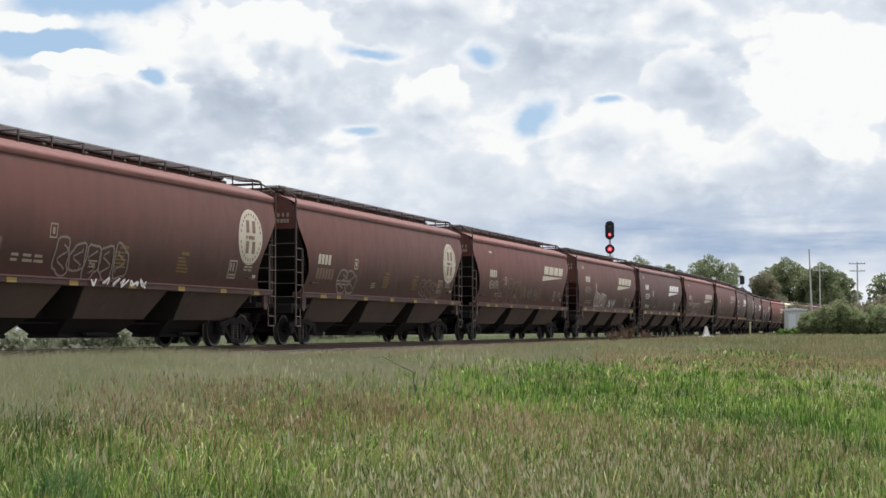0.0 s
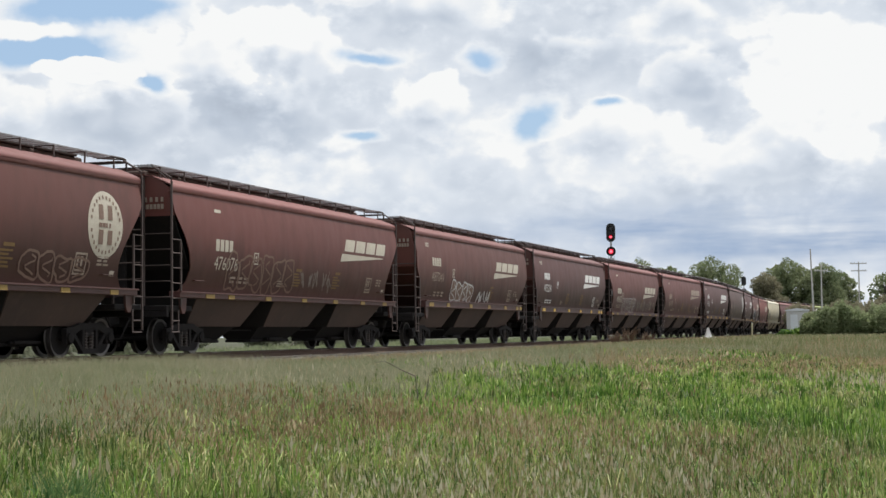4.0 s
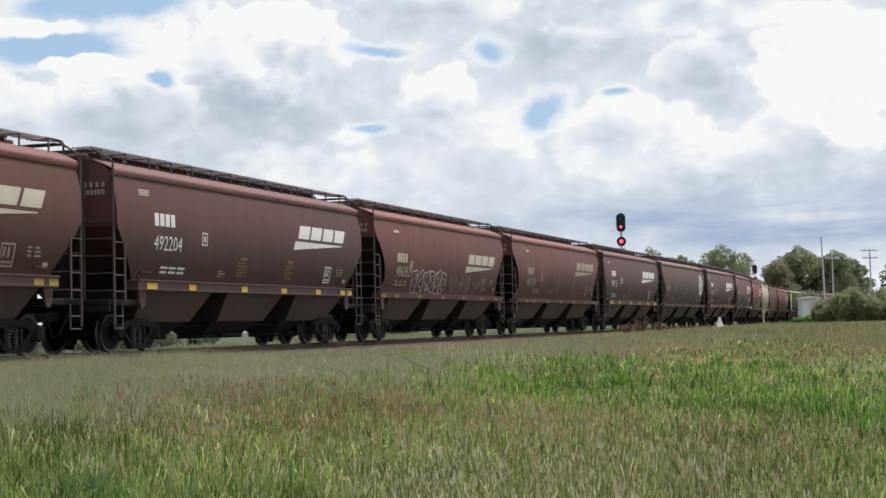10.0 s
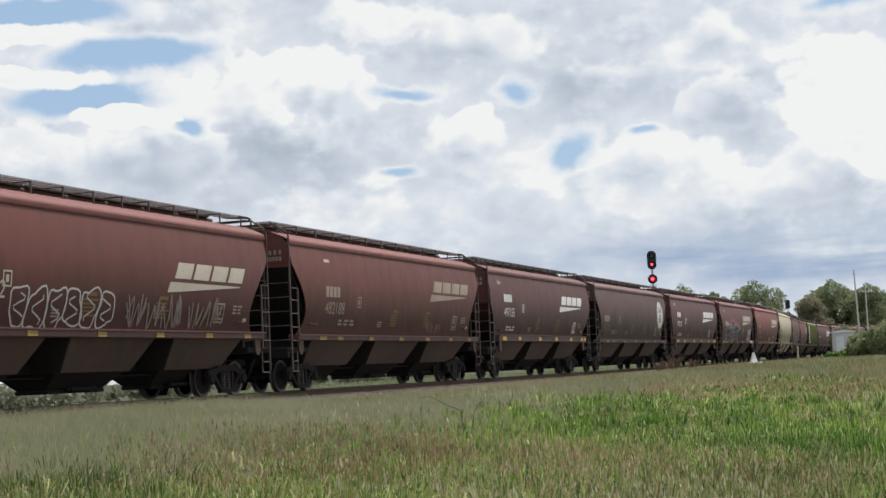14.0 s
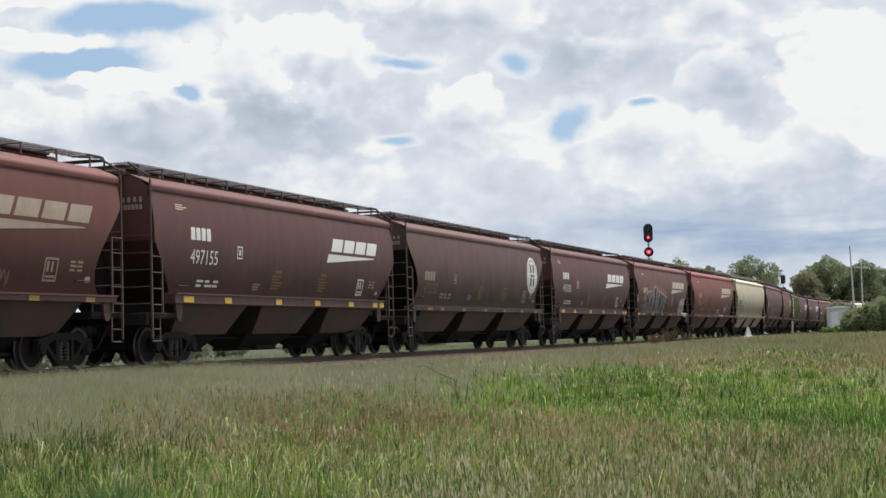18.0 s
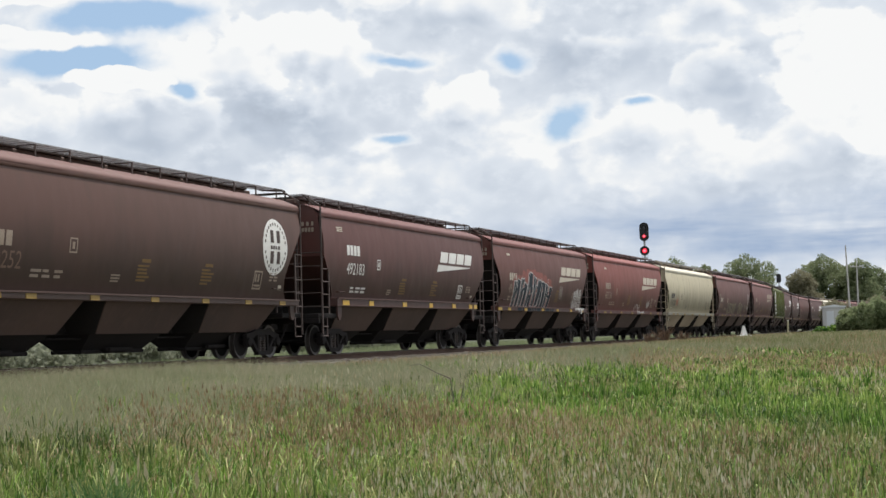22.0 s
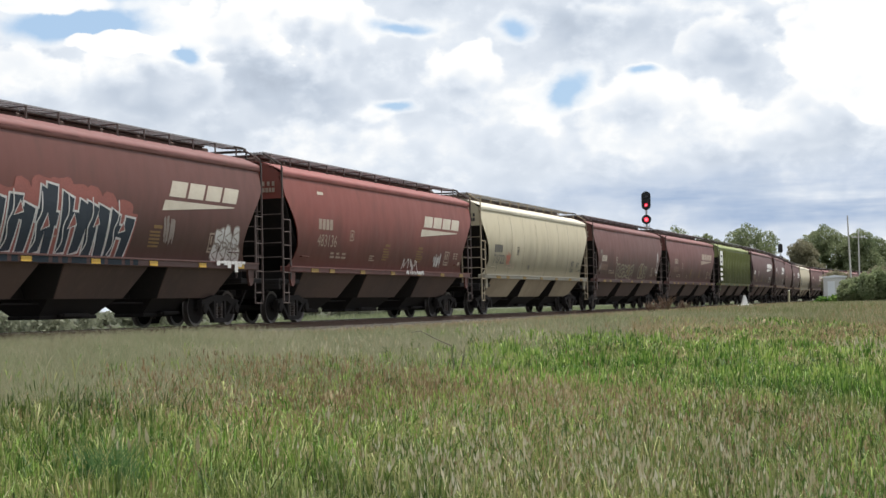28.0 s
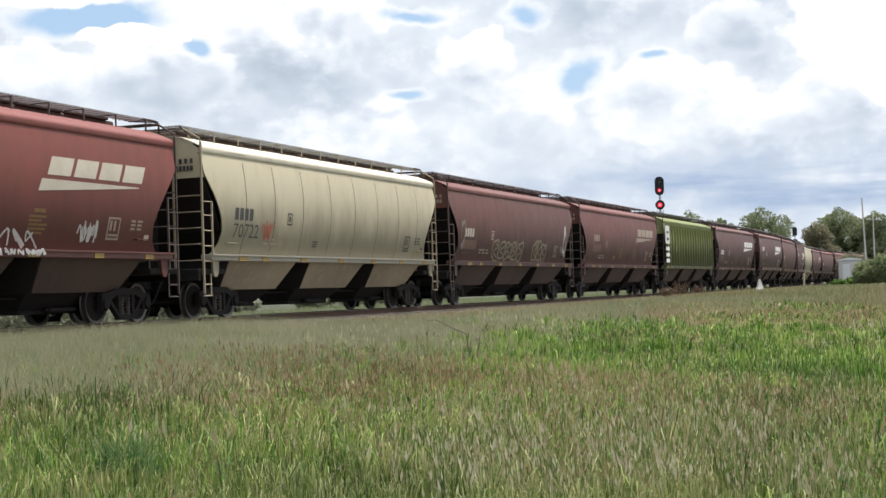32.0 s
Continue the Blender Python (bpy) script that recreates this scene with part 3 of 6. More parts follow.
            me.set_sharp_from_angle(angle=radians(35))
        me.update()
        return me


def part(name, shape, mat, parent, label="", at=None, shade=False):
    """One mesh under a thing or a part."""
    me = shape if isinstance(shape, bpy.types.Mesh) else shape.mesh(name, mat, shade)
    ob = new(name, me)
    ob.parent = parent
    if at is not None:
        ob.matrix_basis = at
    if label:
        ob["label"] = label
    return ob


def big_mesh(name, verts, faces_n, mat, n_per):
    """A mesh of many equal polygons from arrays."""
    me = bpy.data.meshes.new(name)
    v = np.asarray(verts, np.float32).reshape(-1, 3)
    idx = np.asarray(faces_n, np.int32).ravel()
    nf = len(idx) // n_per
    me.vertices.add(len(v))
    me.vertices.foreach_set("co", v.ravel())
    me.loops.add(len(idx))
    me.loops.foreach_set("vertex_index", idx)
    me.polygons.add(nf)
    me.polygons.foreach_set("loop_start", np.arange(0, len(idx), n_per, dtype=np.int32))
    me.update(calc_edges=True)
    me.materials.append(mat)
    return me

# ---- ground, ballast, rails ----


def build_ground():
    xs = np.concatenate([-np.geomspace(60, 2600, 26)[::-1], np.linspace(-58, 118, 150), np.geomspace(120, 2800, 26)])
    ys = np.concatenate([-np.geomspace(30, 1500, 14)[::-1], np.linspace(-28, 132, 136), np.geomspace(134, 4200, 40)])
    X, Y = np.meshgrid(xs, ys)
    Z = ground_z(X, Y)
    n, m = len(xs), len(ys)
    i = (np.arange(m - 1)[:, None] * n + np.arange(n - 1)).ravel()
    quads = np.stack([i, i + 1, i + n + 1, i + n], 1)
    ob = new("ground", big_mesh("ground", np.stack([X, Y, Z], 2), quads, SOIL, 4))
    tagged(ob, "uneven grassy field of green and dry brown growth", "ground", kind="structure")


def sweep(name, section, s0, s1, step, mat):
    """A cross-section (right, up) drawn along the track."""
    ss = np.arange(s0, s1 + step, step)
    sh = Shape()
    rows = []
    for s in ss:
        row = []
        for r, z in section:
            x, y, _ = line(s, r)
            row.append((x, y, z))
        rows.append(row)
    sh.sheet(rows)
    return sh.mesh(name, mat)


def build_track():
    bed = new("ballast_bed", sweep("ballast_bed", [(-4.6, 0.70), (-3.9, 0.80), (-2.2, 1.0), (-0.9, 1.01), (0.9, 1.01), (2.2, 1.0), (3.5, 0.82), (4.3, 0.70)], -240, 420, 3, STONE))
    tagged(bed, "raised bed of grey crushed stone under the rails", "ballast", kind="structure")
    prof = [(-0.075, 0.0), (-0.07, 0.015), (-0.012, 0.035), (-0.009, 0.13), (-0.036, 0.145), (-0.036, 0.178), (-0.028, 0.182), (0.028, 0.182), (0.036, 0.178), (0.036, 0.145), (0.009, 0.13), (0.012, 0.035), (0.07, 0.015), (0.075, 0.0)]
    for side in (-0.753, 0.753):
        ob = new("rail", sweep("rail", [(side + r, RAIL_Z - 0.182 + z) for r, z in prof], -240, 420, 3, RAILSIDE))
        tagged(ob, "rusty steel rail with a worn bright head", "rail", group="rails of the track", kind="structure")
        head = new("rail_head", sweep("rail_head", [(side - 0.03, RAIL_Z), (side - 0.027, RAIL_Z + 0.004), (side + 0.027, RAIL_Z + 0.004), (side + 0.03, RAIL_Z)], -240, 420, 3, RAILTOP))
        head.parent = ob


def build_sleepers():
    sl = Shape().box(-0.12, 0.12, -1.3, 1.3, -0.16, 0.0, 0.015).mesh("sleeper", CONCRETE)
    track = new("sleeper_row")
    tagged(track, "row of grey concrete sleepers bedded in stone", "sleepers", kind="structure")
    for i in range(230):
        s = -28 + i * 0.6
        x, y, th = line(s)
        ob = new("sleeper", sl)
        ob.parent = track
        ob.matrix_basis = pose(x, y, RAIL_Z - 0.172, 0, 0, 90 - math.degrees(th))
    # loose stones on the near shoulder
    rng = np.random.default_rng(5)
    n = 9000
    s = rng.uniform(-24, 80, n)
    r = rng.uniform(1.2, 4.1, n)
    x, y, _ = line(s, r)
    z = np.interp(r, [0.9, 2.2, 3.5, 4.3], [1.01, 1.0, 0.82, 0.72])
    size = rng.uniform(0.02, 0.045, n)
    base = np.array([(1, 0, 0), (-1, 0, 0), (0, 1, 0), (0, -1, 0), (0, 0, 0.8), (0, 0, -0.8)], float)
    v = base[None] * (1 + 0.35 * rng.standard_normal((n, 6, 1))) * size[:, None, None]
    a = rng.uniform(0, 6.3, n)
    ca, sa_ = np.cos(a)[:, None], np.sin(a)[:, None]
    v = np.stack([v[..., 0] * ca - v[..., 1] * sa_ + x[:, None], v[..., 0] * sa_ + v[..., 1] * ca + y[:, None], v[..., 2] + z[:, None] + 0.01], 2)
    tri = np.array([(0, 2, 4), (2, 1, 4), (1, 3, 4), (3, 0, 4), (2, 0, 5), (1, 2, 5), (3, 1, 5), (0, 3, 5)])
    f = (tri[None] + (np.arange(n) * 6)[:, None, None])
    tagged(new("ballast_stones", big_mesh("ballast_stones", v, f, STONE, 3)), "loose grey ballast stones along the rails", "ballast", kind="stuff")


# ---- hopper wagons ----


def half_width(z):
    return 1.6 - 0.19 * ((z - 3.1) / 1.25) ** 2


CURVE_Z = (1.50, 1.62, 1.85, 2.2, 2.6, 3.0, 3.35, 3.6, 4.1)
CURVE_CUT = (0.42, 0.66, 0.92, 1.02, 0.86, 0.56, 0.24, 0.04, 0.0)
KINDS = {
    # half length, end cut (height, inset), sill height range, sill inset, end plate foot, bogie inset
    "angled": dict(h=7.72, zs=(1.56, 1.76, 2.0, 2.35, 2.95, 3.3, 3.7, 4.1), cut=(1.05, 1.0, 0.78, 0.48, 0.0, 0.0, 0.0, 0.0), sill=(1.46, 1.72), inset=0.95, plate=2.95, bogie=1.85),
    "short": dict(h=7.62, zs=CURVE_Z, cut=CURVE_CUT, sill=(1.46, 1.64), inset=0.35, plate=3.5, bogie=1.55),
    "curved": dict(h=8.3, zs=CURVE_Z, cut=CURVE_CUT, sill=(1.44, 1.60), inset=0.28, plate=3.5, bogie=1.55),
}


def side_mesh(k, mat, sign):
    h, rows = k["h"], []
    for j in range(22):
        z = k["zs"][0] + (4.24 - k["zs"][0]) * j / 21
        e = h - float(np.interp(z, k["zs"], k["cut"]))
        rows.append([(-e + 2 * e * i / 14, sign * half_width(z), z) for i in range(15)])
    return Shape().sheet(rows, (0, -sign * 0.025, 0)).mesh("side_panel", mat, True)


ROOF = [(1.40, 4.15), (1.495, 4.155), (1.515, 4.19), (1.515, 4.25), (1.48, 4.30), (1.40, 4.345), (1.2, 4.43), (0.95, 4.53), (0.5, 4.60), (0.0, 4.62)]


def wheel_mesh():
    dish = Shape().tube([(0, -0.98, 0), (0, 0.98, 0)], 0.075, 10)
    tread = Shape()
    for s in (-1, 1):
        y = s * 0.75
        prof = [(y + s * 0.06, 0.12), (y + s * 0.06, 0.15), (y + s * 0.015, 0.2), (y + s * 0.02, 0.36), (y + s * 0.055, 0.395)]
        dish.lathe(prof, "y", 24)
        dish.lathe([(y - s * 0.06, 0.12), (y - s * 0.06, 0.39)], "y", 24)
        tread.lathe([(y + s * 0.056, 0.385), (y + s * 0.07, 0.425), (y + s * 0.07, 0.452), (y - s * 0.035, 0.457), (y - s * 0.05, 0.484), (y - s * 0.07, 0.48), (y - s * 0.07, 0.39)], "y", 28, caps=False)
    me = Shape().add(dish.v, dish.f).add(tread.v, tread.f).mesh("wheelset", BLACK, True)
    me.materials.append(TREAD)
    return me, len(dish.f)


def bogie_meshes():
    out = {}
    fr = Shape()
    fr.prism([(-1.02, 0.50), (-1.02, 0.66), (-0.72, 0.70), (-0.42, 0.79), (0.42, 0.79), (0.72, 0.70), (1.02, 0.66), (1.02, 0.50), (0.74, 0.50), (0.40, 0.64), (-0.40, 0.64), (-0.74, 0.50)], -0.07, 0.07)
    for s in (-1, 1):
        fr.prism([(s * 0.74, 0.52), (s * 0.62, 0.54), (s * 0.26, 0.17), (s * 0.30, 0.10)], -0.06, 0.06)
        fr.prism([(s * 0.24, 0.16), (s * 0.34, 0.16), (s * 0.34, 0.66), (s * 0.24, 0.66)], -0.065, 0.065)
        fr.prism([(s * 1.02, 0.30), (s * 1.02, 0.52), (s * 0.97, 0.52), (s * 0.97, 0.30)], -0.06, 0.06)
        fr.prism([(s * 0.80, 0.30), (s * 0.80, 0.52), (s * 0.73, 0.52), (s * 0.73, 0.34)], -0.06, 0.06)
        fr.lathe([(-0.12, 0.05), (-0.11, 0.12), (0.08, 0.125)], "y", 12, (s * 0.885, 0, 0.457))
    fr.prism([(-0.34, 0.08), (-0.30, 0.20), (0.30, 0.20), (0.34, 0.08)], -0.07, 0.07)
    out["sideframe"] = fr.mesh("sideframe", BLACK)
    sp = Shape()
    coil = [(0.18, 0.05)]
    for i in range(6):
        coil += [(0.20 + i * 0.07, 0.072), (0.235 + i * 0.07, 0.05)]
    sp.lathe(coil, "z", 8)
    out["spring"] = sp.mesh("spring", STEEL)
    out["bolster"] = Shape().box(-0.2, 0.2, -1.05, 1.05, 0.48, 0.66, 0.03).box(-0.17, 0.17, -0.17, 0.17, 0.66, 0.86).mesh("bolster", BLACK)
    be = Shape()
    for s in (-1, 1):
        be.box(s * 0.42 - 0.05, s * 0.42 + 0.05, -0.85, 0.85, 0.36, 0.44)
        for q in (-0.75, 0.75):
            be.box(s * 0.45 - 0.03, s * 0.45 + 0.03, q - 0.06, q + 0.06, 0.30, 0.58)
    out["brake"] = be.mesh("brake_beam", BLACK)
    return out


def decal(name, shapes, mat, parent, label="", lift=0.006, flat=None):
    """Paint marks on the flank that faces the field; shapes: outlines in x and z; flat: on the sill, that far out."""
    v, f = [], []
    for ring in shapes:
        o = len(v)
        v += [(x, -(half_width(z) + lift if flat is None else flat), z) for x, z in ring]
        f.append(tuple(range(o, len(v))))
    sh = Shape()
    sh.add(v, f)
    ob = part(name, sh, mat, parent, label)
    if len(shapes) > 5:
        ob["kind"] = "stuff"
    return ob


def rect(x0, x1, z0, z1, slant=0.0, n=3):
    """A slanted block cut into strips so that it follows the curved flank."""
    out = []
    for i in range(n):
        a, b = z0 + (z1 - z0) * i / n, z0 + (z1 - z0) * (i + 1) / n
        sa_, sb = slant * (a - z0), slant * (b - z0)
        out.append([(x0 + sa_, a), (x1 + sa_, a), (x1 + sb, b), (x0 + sb, b)])
    return out


def ribbon(path, w, closed=False):
    pts = [Vector(p) for p in path]
    n = len(pts)
    L_, R_ = [], []
    for i, p in enumerate(pts):
        a = pts[(i - 1) % n] if closed or i else pts[0]
        b = pts[(i + 1) % n] if closed or i < n - 1 else pts[-1]
        d = (b - a)
        d = d.normalized() if d.length > 1e-6 else Vector((1, 0))
        nrm = Vector((-d.y, d.x)) * w / 2
        L_.append(p + nrm)
        R_.append(p - nrm)
    rng = range(n if closed else n - 1)
    return [[tuple(L_[i]), tuple(L_[(i + 1) % n]), tuple(R_[(i + 1) % n]), tuple(R_[i])] for i in rng]


def stencil_number(text, x0, z0, width, height, mat, parent, label):
    cu = bpy.data.curves.new("number", "FONT")
    cu.body, cu.resolution_u = text, 2
    ob = bpy.data.objects.new("number", cu)
    scene.collection.objects.link(ob)
    me = bpy.data.meshes.new_from_object(ob)
    bpy.data.objects.remove(ob)
    n = len(me.vertices)
    co = np.empty(n * 3, np.float32)
    me.vertices.foreach_get("co", co)
    co = co.reshape(-1, 3)
    lo, hi = co.min(0), co.max(0)
    x = x0 + (co[:, 0] - lo[0]) / (hi[0] - lo[0]) * width
    z = z0 + (co[:, 1] - lo[1]) / (hi[1] - lo[1]) * height
    me.vertices.foreach_set("co", np.stack([x, -(half_width(z) + 0.007), z], 1).astype(np.float32).ravel())
    me.materials.clear()
    me.materials.append(mat)
    me.update()
    return part("number", me, mat, parent, label)


def block_mark(x0, z0, w, h, n=4, slant=0.0, gap=0.18):
    """A word mark as plain blocks."""
    out = []
    u = w / (n + gap * (n - 1))
    for i in range(n):
        x = x0 + i * u * (1 + gap)
        out += rect(x, x + u, z0, z0 + h, slant)
    return out


def bars(x0, z0, w, h, rows, cols=2, seed=0):
    rng = random.Random(seed)
    out = []
    for r in range(rows):
        z = z0 + h * r / rows
        x = x0
        for c in range(cols):
            l = w / cols * rng.uniform(0.5, 0.92)
            out += rect(x, x + l, z, z + h / rows * 0.55, 0, 1)
            x += w / cols
    return out


def ring_rect(x0, x1, z0, z1, w):
    return rect(x0, x1, z0, z0 + w, 0, 1) + rect(x0, x1, z1 - w, z1, 0, 1) + rect(x0, x0 + w, z0 + w, z1 - w, 0, 2) + rect(x1 - w, x1, z0 + w, z1 - w, 0, 2)


def wagon(kind):
    """A covered hopper wagon with all its parts, standing at the origin on rail height."""
    k = KINDS[kind]
    h = k["h"]
    P = PAINT["brown"]
    car = new("hopper_wagon")
    for s in (-1, 1):
        part("side_panel", side_mesh(k, P, s), P, car)
    # roof with rounded eaves
    rows = []
    for i in range(15):
        x = -h - 0.02 + (2 * h + 0.04) * i / 14
        rows.append([(x, -y, z) for y, z in ROOF] + [(x, y, z) for y, z in ROOF[-2::-1]])
    # the sunlit look of the roof comes from a lighter paint copy
    part("roof", Shape().sheet(rows, (0, 0, -0.03)), TOPLIT_PAINT["brown"], car, "roof sheet with rounded eaves, sunlight put into its colour", shade=True)
    tr = Shape().box(-h + 0.7, h - 0.7, -0.34, 0.34, 4.56, 4.76, 0.03)
    # dark colour also stands in for shade under the running boards
    part("hatch_trough", tr, GRIMY_SHADED, car)
    n_h = 8
    hl = (2 * h - 1.8) / n_h - 0.12
    hat = Shape().box(0, hl, -0.4, 0.4, 4.76, 4.83, 0.02).mesh("hatch_cover", STEEL)
    for i in range(n_h):
        x0 = -h + 0.9 + (2 * h - 1.8) * i / n_h
        part("hatch_cover", hat, STEEL, car, at=pose(x0, 0, 0))
    # running boards on brackets
    post = Shape().box(-0.02, 0.02, -0.014, 0.014, 0, 0.29).box(-0.025, 0.025, -0.012, 0.46, 0.265, 0.285).box(-0.05, 0.05, -0.03, 0.03, 0, 0.015).mesh("board_bracket", LADDER)
    for s in (-1, 1):
        bd = Shape()
        for i in range(6):
            y0 = s * 0.50 + s * i * 0.094
            bd.box(-h - 0.12, h - 0.45, min(y0, y0 + s * 0.03), max(y0, y0 + s * 0.03), 4.79, 4.815)
        n = 13 if kind != "angled" else 14
        for i in range(60):
            x = -h - 0.1 + (2 * h - 0.37) * i / 59
            bd.box(x - 0.012, x + 0.012, min(s * 0.5, s * 1.0), max(s * 0.5, s * 1.0), 4.775, 4.79)
        part("running_board", bd, GALV, car, "grey open-grid walkway along the roof")
        for i in range(n):
            x = -h + 0.35 + (2 * h - 0.7) * i / (n - 1)
            part("board_bracket", post, LADDER, car, at=pose(x, s * 0.99, 4.50, 0, 0, 0 if s < 0 else 180))
    for e in (-1, 1):
        if e > 0:
            rail_ = Shape().tube([(h - 0.5, -0.98, 4.80), (h + 0.05, -0.98, 4.80), (h + 0.22, -0.98, 4.78), (h + 0.27, -0.98, 4.70), (h + 0.27, -0.98, 4.40)], 0.028, 6)
            rail_.tube([(h - 0.5, -0.55, 4.80), (h - 0.1, -0.55, 4.80), (h + 0.25, -0.98, 4.79)], 0.02, 6)
            part("roof_handrail", rail_, STEEL, car)
        else:
            part("roof_brace", Shape().tube([(-h - 0.1, -0.98, 4.80), (-h + 0.15, -1.25, 4.48)], 0.022, 6), STEEL, car)
        part("crossover_board", Shape().box(min(e * (h - 0.1), e * (h + 0.3)), max(e * (h - 0.1), e * (h + 0.3)), -1.0, 1.0, 4.70, 4.73, 0.008), STEEL, car)
        # end plate and sloping end sheet
        pz = k["plate"]
        w0 = half_width(pz) - 0.03
        ex = e * (h - 0.02)
        part("end_plate", Shape().sheet([[(ex, -w0, pz), (ex, w0, pz)], [(ex, -1.40, 4.24), (ex, 1.40, 4.24)], [(ex, -1.15, 4.44), (ex, 1.15, 4.44)], [(ex, -0.45, 4.59), (ex, 0.45, 4.59)]], (-e * 0.03, 0, 0)), P, car)
        # except on angled wagons, the end cavity's shade is coloured in black
        part("slope_sheet", Shape().sheet([[(ex, -w0, pz), (ex, w0, pz)], [(e * (h - 1.1), -1.42, 2.2), (e * (h - 1.1), 1.42, 2.2)], [(e * (h - 1.9), -1.26, 1.64), (e * (h - 1.9), 1.26, 1.64)], [(e * (h - 2.6), -1.15, 1.15), (e * (h - 2.6), 1.15, 1.15)]], (-e * 0.03, 0, 0.02)), P if kind == "angled" else BLACK, car, "sloping end sheet, blackened for shade on curve-cut ends")
        # end frame: bolster shear plate, striker, coupler
        part("end_platform", Shape().box(min(e * (h - 1.15), e * (h + 0.22)), max(e * (h - 1.15), e * (h + 0.22)), -1.48, 1.48, 1.10, 1.24, 0.02).box(min(e * (h + 0.1), e * (h + 0.22)), max(e * (h + 0.1), e * (h + 0.22)), -1.48, 1.48, 0.95, 1.10, 0.01), BLACK, car)
        # post in black too, as part of the cavity's coloured-in shade
        part("centre_post", Shape().box(min(e * (h - 0.22), e * (h - 0.1)), max(e * (h - 0.22), e * (h - 0.1)), -0.12, 0.12, 1.24, pz, 0.01), BLACK, car)
        cp = Shape().box(min(e * (h + 0.1), e * (h + 0.5)), max(e * (h + 0.1), e * (h + 0.5)), -0.09, 0.09, 0.78, 0.96, 0.02)
        cp.box(min(e * (h + 0.45), e * (h + 0.78)), max(e * (h + 0.45), e * (h + 0.78)), -0.16, 0.13, 0.74, 1.02, 0.05)
        part("coupler", cp, BLACK, car)
        part("brake_hose", Shape().tube([(e * (h + 0.2), -0.45, 0.95), (e * (h + 0.4), -0.45, 0.75), (e * (h + 0.62), -0.4, 0.42), (e * (h + 0.8), -0.3, 0.40)], 0.025, 6), BLACK, car)
        for s in (-1, 1):
            # ladder at each corner, with steps below the frame
            la = Shape()
            la.box(min(e * (h + 0.02), e * (h + 0.07)), max(e * (h + 0.02), e * (h + 0.06)), s * 1.53 - 0.022, s * 1.53 + 0.022, 0.62, 4.36)
            la.box(min(e * (h - 0.43), e * (h - 0.38)), max(e * (h - 0.43), e * (h - 0.38)), s * 1.55 - 0.02, s * 1.55 + 0.02, 1.24, 2.92)
            for z in (1.42, 1.80, 2.18, 2.56, 2.90):
                la.tube([(e * (h + 0.05), s * 1.55, z), (e * (h - 0.41), s * 1.55, z)], 0.016, 5)
            la.box(min(e * (h - 0.38), e * (h - 0.34)), max(e * (h - 0.38), e * (h - 0.34)), s * 1.5 - 0.01, s * 1.5 + 0.01, 0.55, 1.12)
            for z in (0.57, 0.85):
                la.tube([(e * (h + 0.05), s * 1.52, z), (e * (h - 0.36), s * 1.52, z)], 0.018, 5)
            la.tube([(e * (h + 0.04), s * 1.53, 4.33), (e * (h + 0.04), s * 1.5, 4.46), (e * (h + 0.04), s * 1.02, 4.75)], 0.026, 6)
            part("ladder", la, LADDER, car)
            en = Shape()
            en.box(min(e * (h + 0.02), e * (h + 0.06)), max(e * (h + 0.02), e * (h + 0.06)), s * 0.74 - 0.025, s * 0.74 + 0.025, 1.24, 4.5)
            for z in (1.45, 1.85, 2.25, 2.65, 3.05):
                en.tube([(e * (h + 0.05), s * 0.74, z), (e * (h + 0.05), s * 1.5, z)], 0.016, 5)
            part("end_ladder", en, LADDER, car)
            # jacking pad with its hole
            jx = e * (h - k["inset"] - 0.3)
            part("jacking_bracket", Shape().prism([(jx - 0.17, 1.48), (jx + 0.17, 1.48), (jx + 0.14, 1.16), (jx + 0.06, 1.04), (jx - 0.06, 1.04), (jx - 0.14, 1.16)], s * 1.5 - 0.03, s * 1.5 + 0.03), P, car)
            part("grab_iron", Shape().tube([(e * (h - 1.25), s * 1.42, 1.9), (e * (h - 1.25), s * 1.51, 1.9), (e * (h - 1.75), s * 1.51, 1.9), (e * (h - 1.75), s * 1.42, 1.9)], 0.014, 5), P, car)
        bx = e * (h - k["bogie"])
        bog = new("bogie")
        bog.parent = car
        bog.matrix_basis = pose(bx, 0, 0)
        for s in (-1, 1):
            part("sideframe", BOGIE["sideframe"], BLACK, bog, at=pose(0, s * 1.0, 0))
            for q in (-0.13, 0.13):
                part("spring", BOGIE["spring"], STEEL, bog, at=pose(q, s * 1.0, 0))
            part("wheelset", WHEEL, BLACK, bog, "wheels with bright worn treads on an axle", at=pose(s * 0.885, 0, 0.457))
        part("bolster", BOGIE["bolster"], BLACK, bog)
        part("brake_beam", BOGIE["brake"], BLACK, bog)
    # side sills
    z0, z1 = k["sill"]
    sx = h - k["inset"]
    for s in (-1, 1):
        y = s * 1.53
        sl = Shape().box(-sx, sx, min(s * 1.27, s * 1.59), max(s * 1.27, s * 1.59), z0, z1, 0.015)
        sl.box(-sx, sx, y + s * 0.02, y + s * 0.10, z1 - 0.035, z1 + 0.005)
        # lit sill imitated with the roof's lighter paint copy
        part("side_sill", sl, TOPLIT_PAINT["brown"], car, "side sill, sunlight put into its colour")
    part("centre_sill", Shape().box(-h, h, -0.22, 0.22, 0.72, 1.12, 0.02), BLACK, car)
    # three hopper bays, their sloping sheets, discharge chutes and gates
    span = 2 * (h - 1.0) / 3
    box_faces = [(0, 1, 3, 2), (4, 6, 7, 5), (0, 4, 5, 1), (2, 3, 7, 6), (0, 2, 6, 4), (1, 5, 7, 3)]
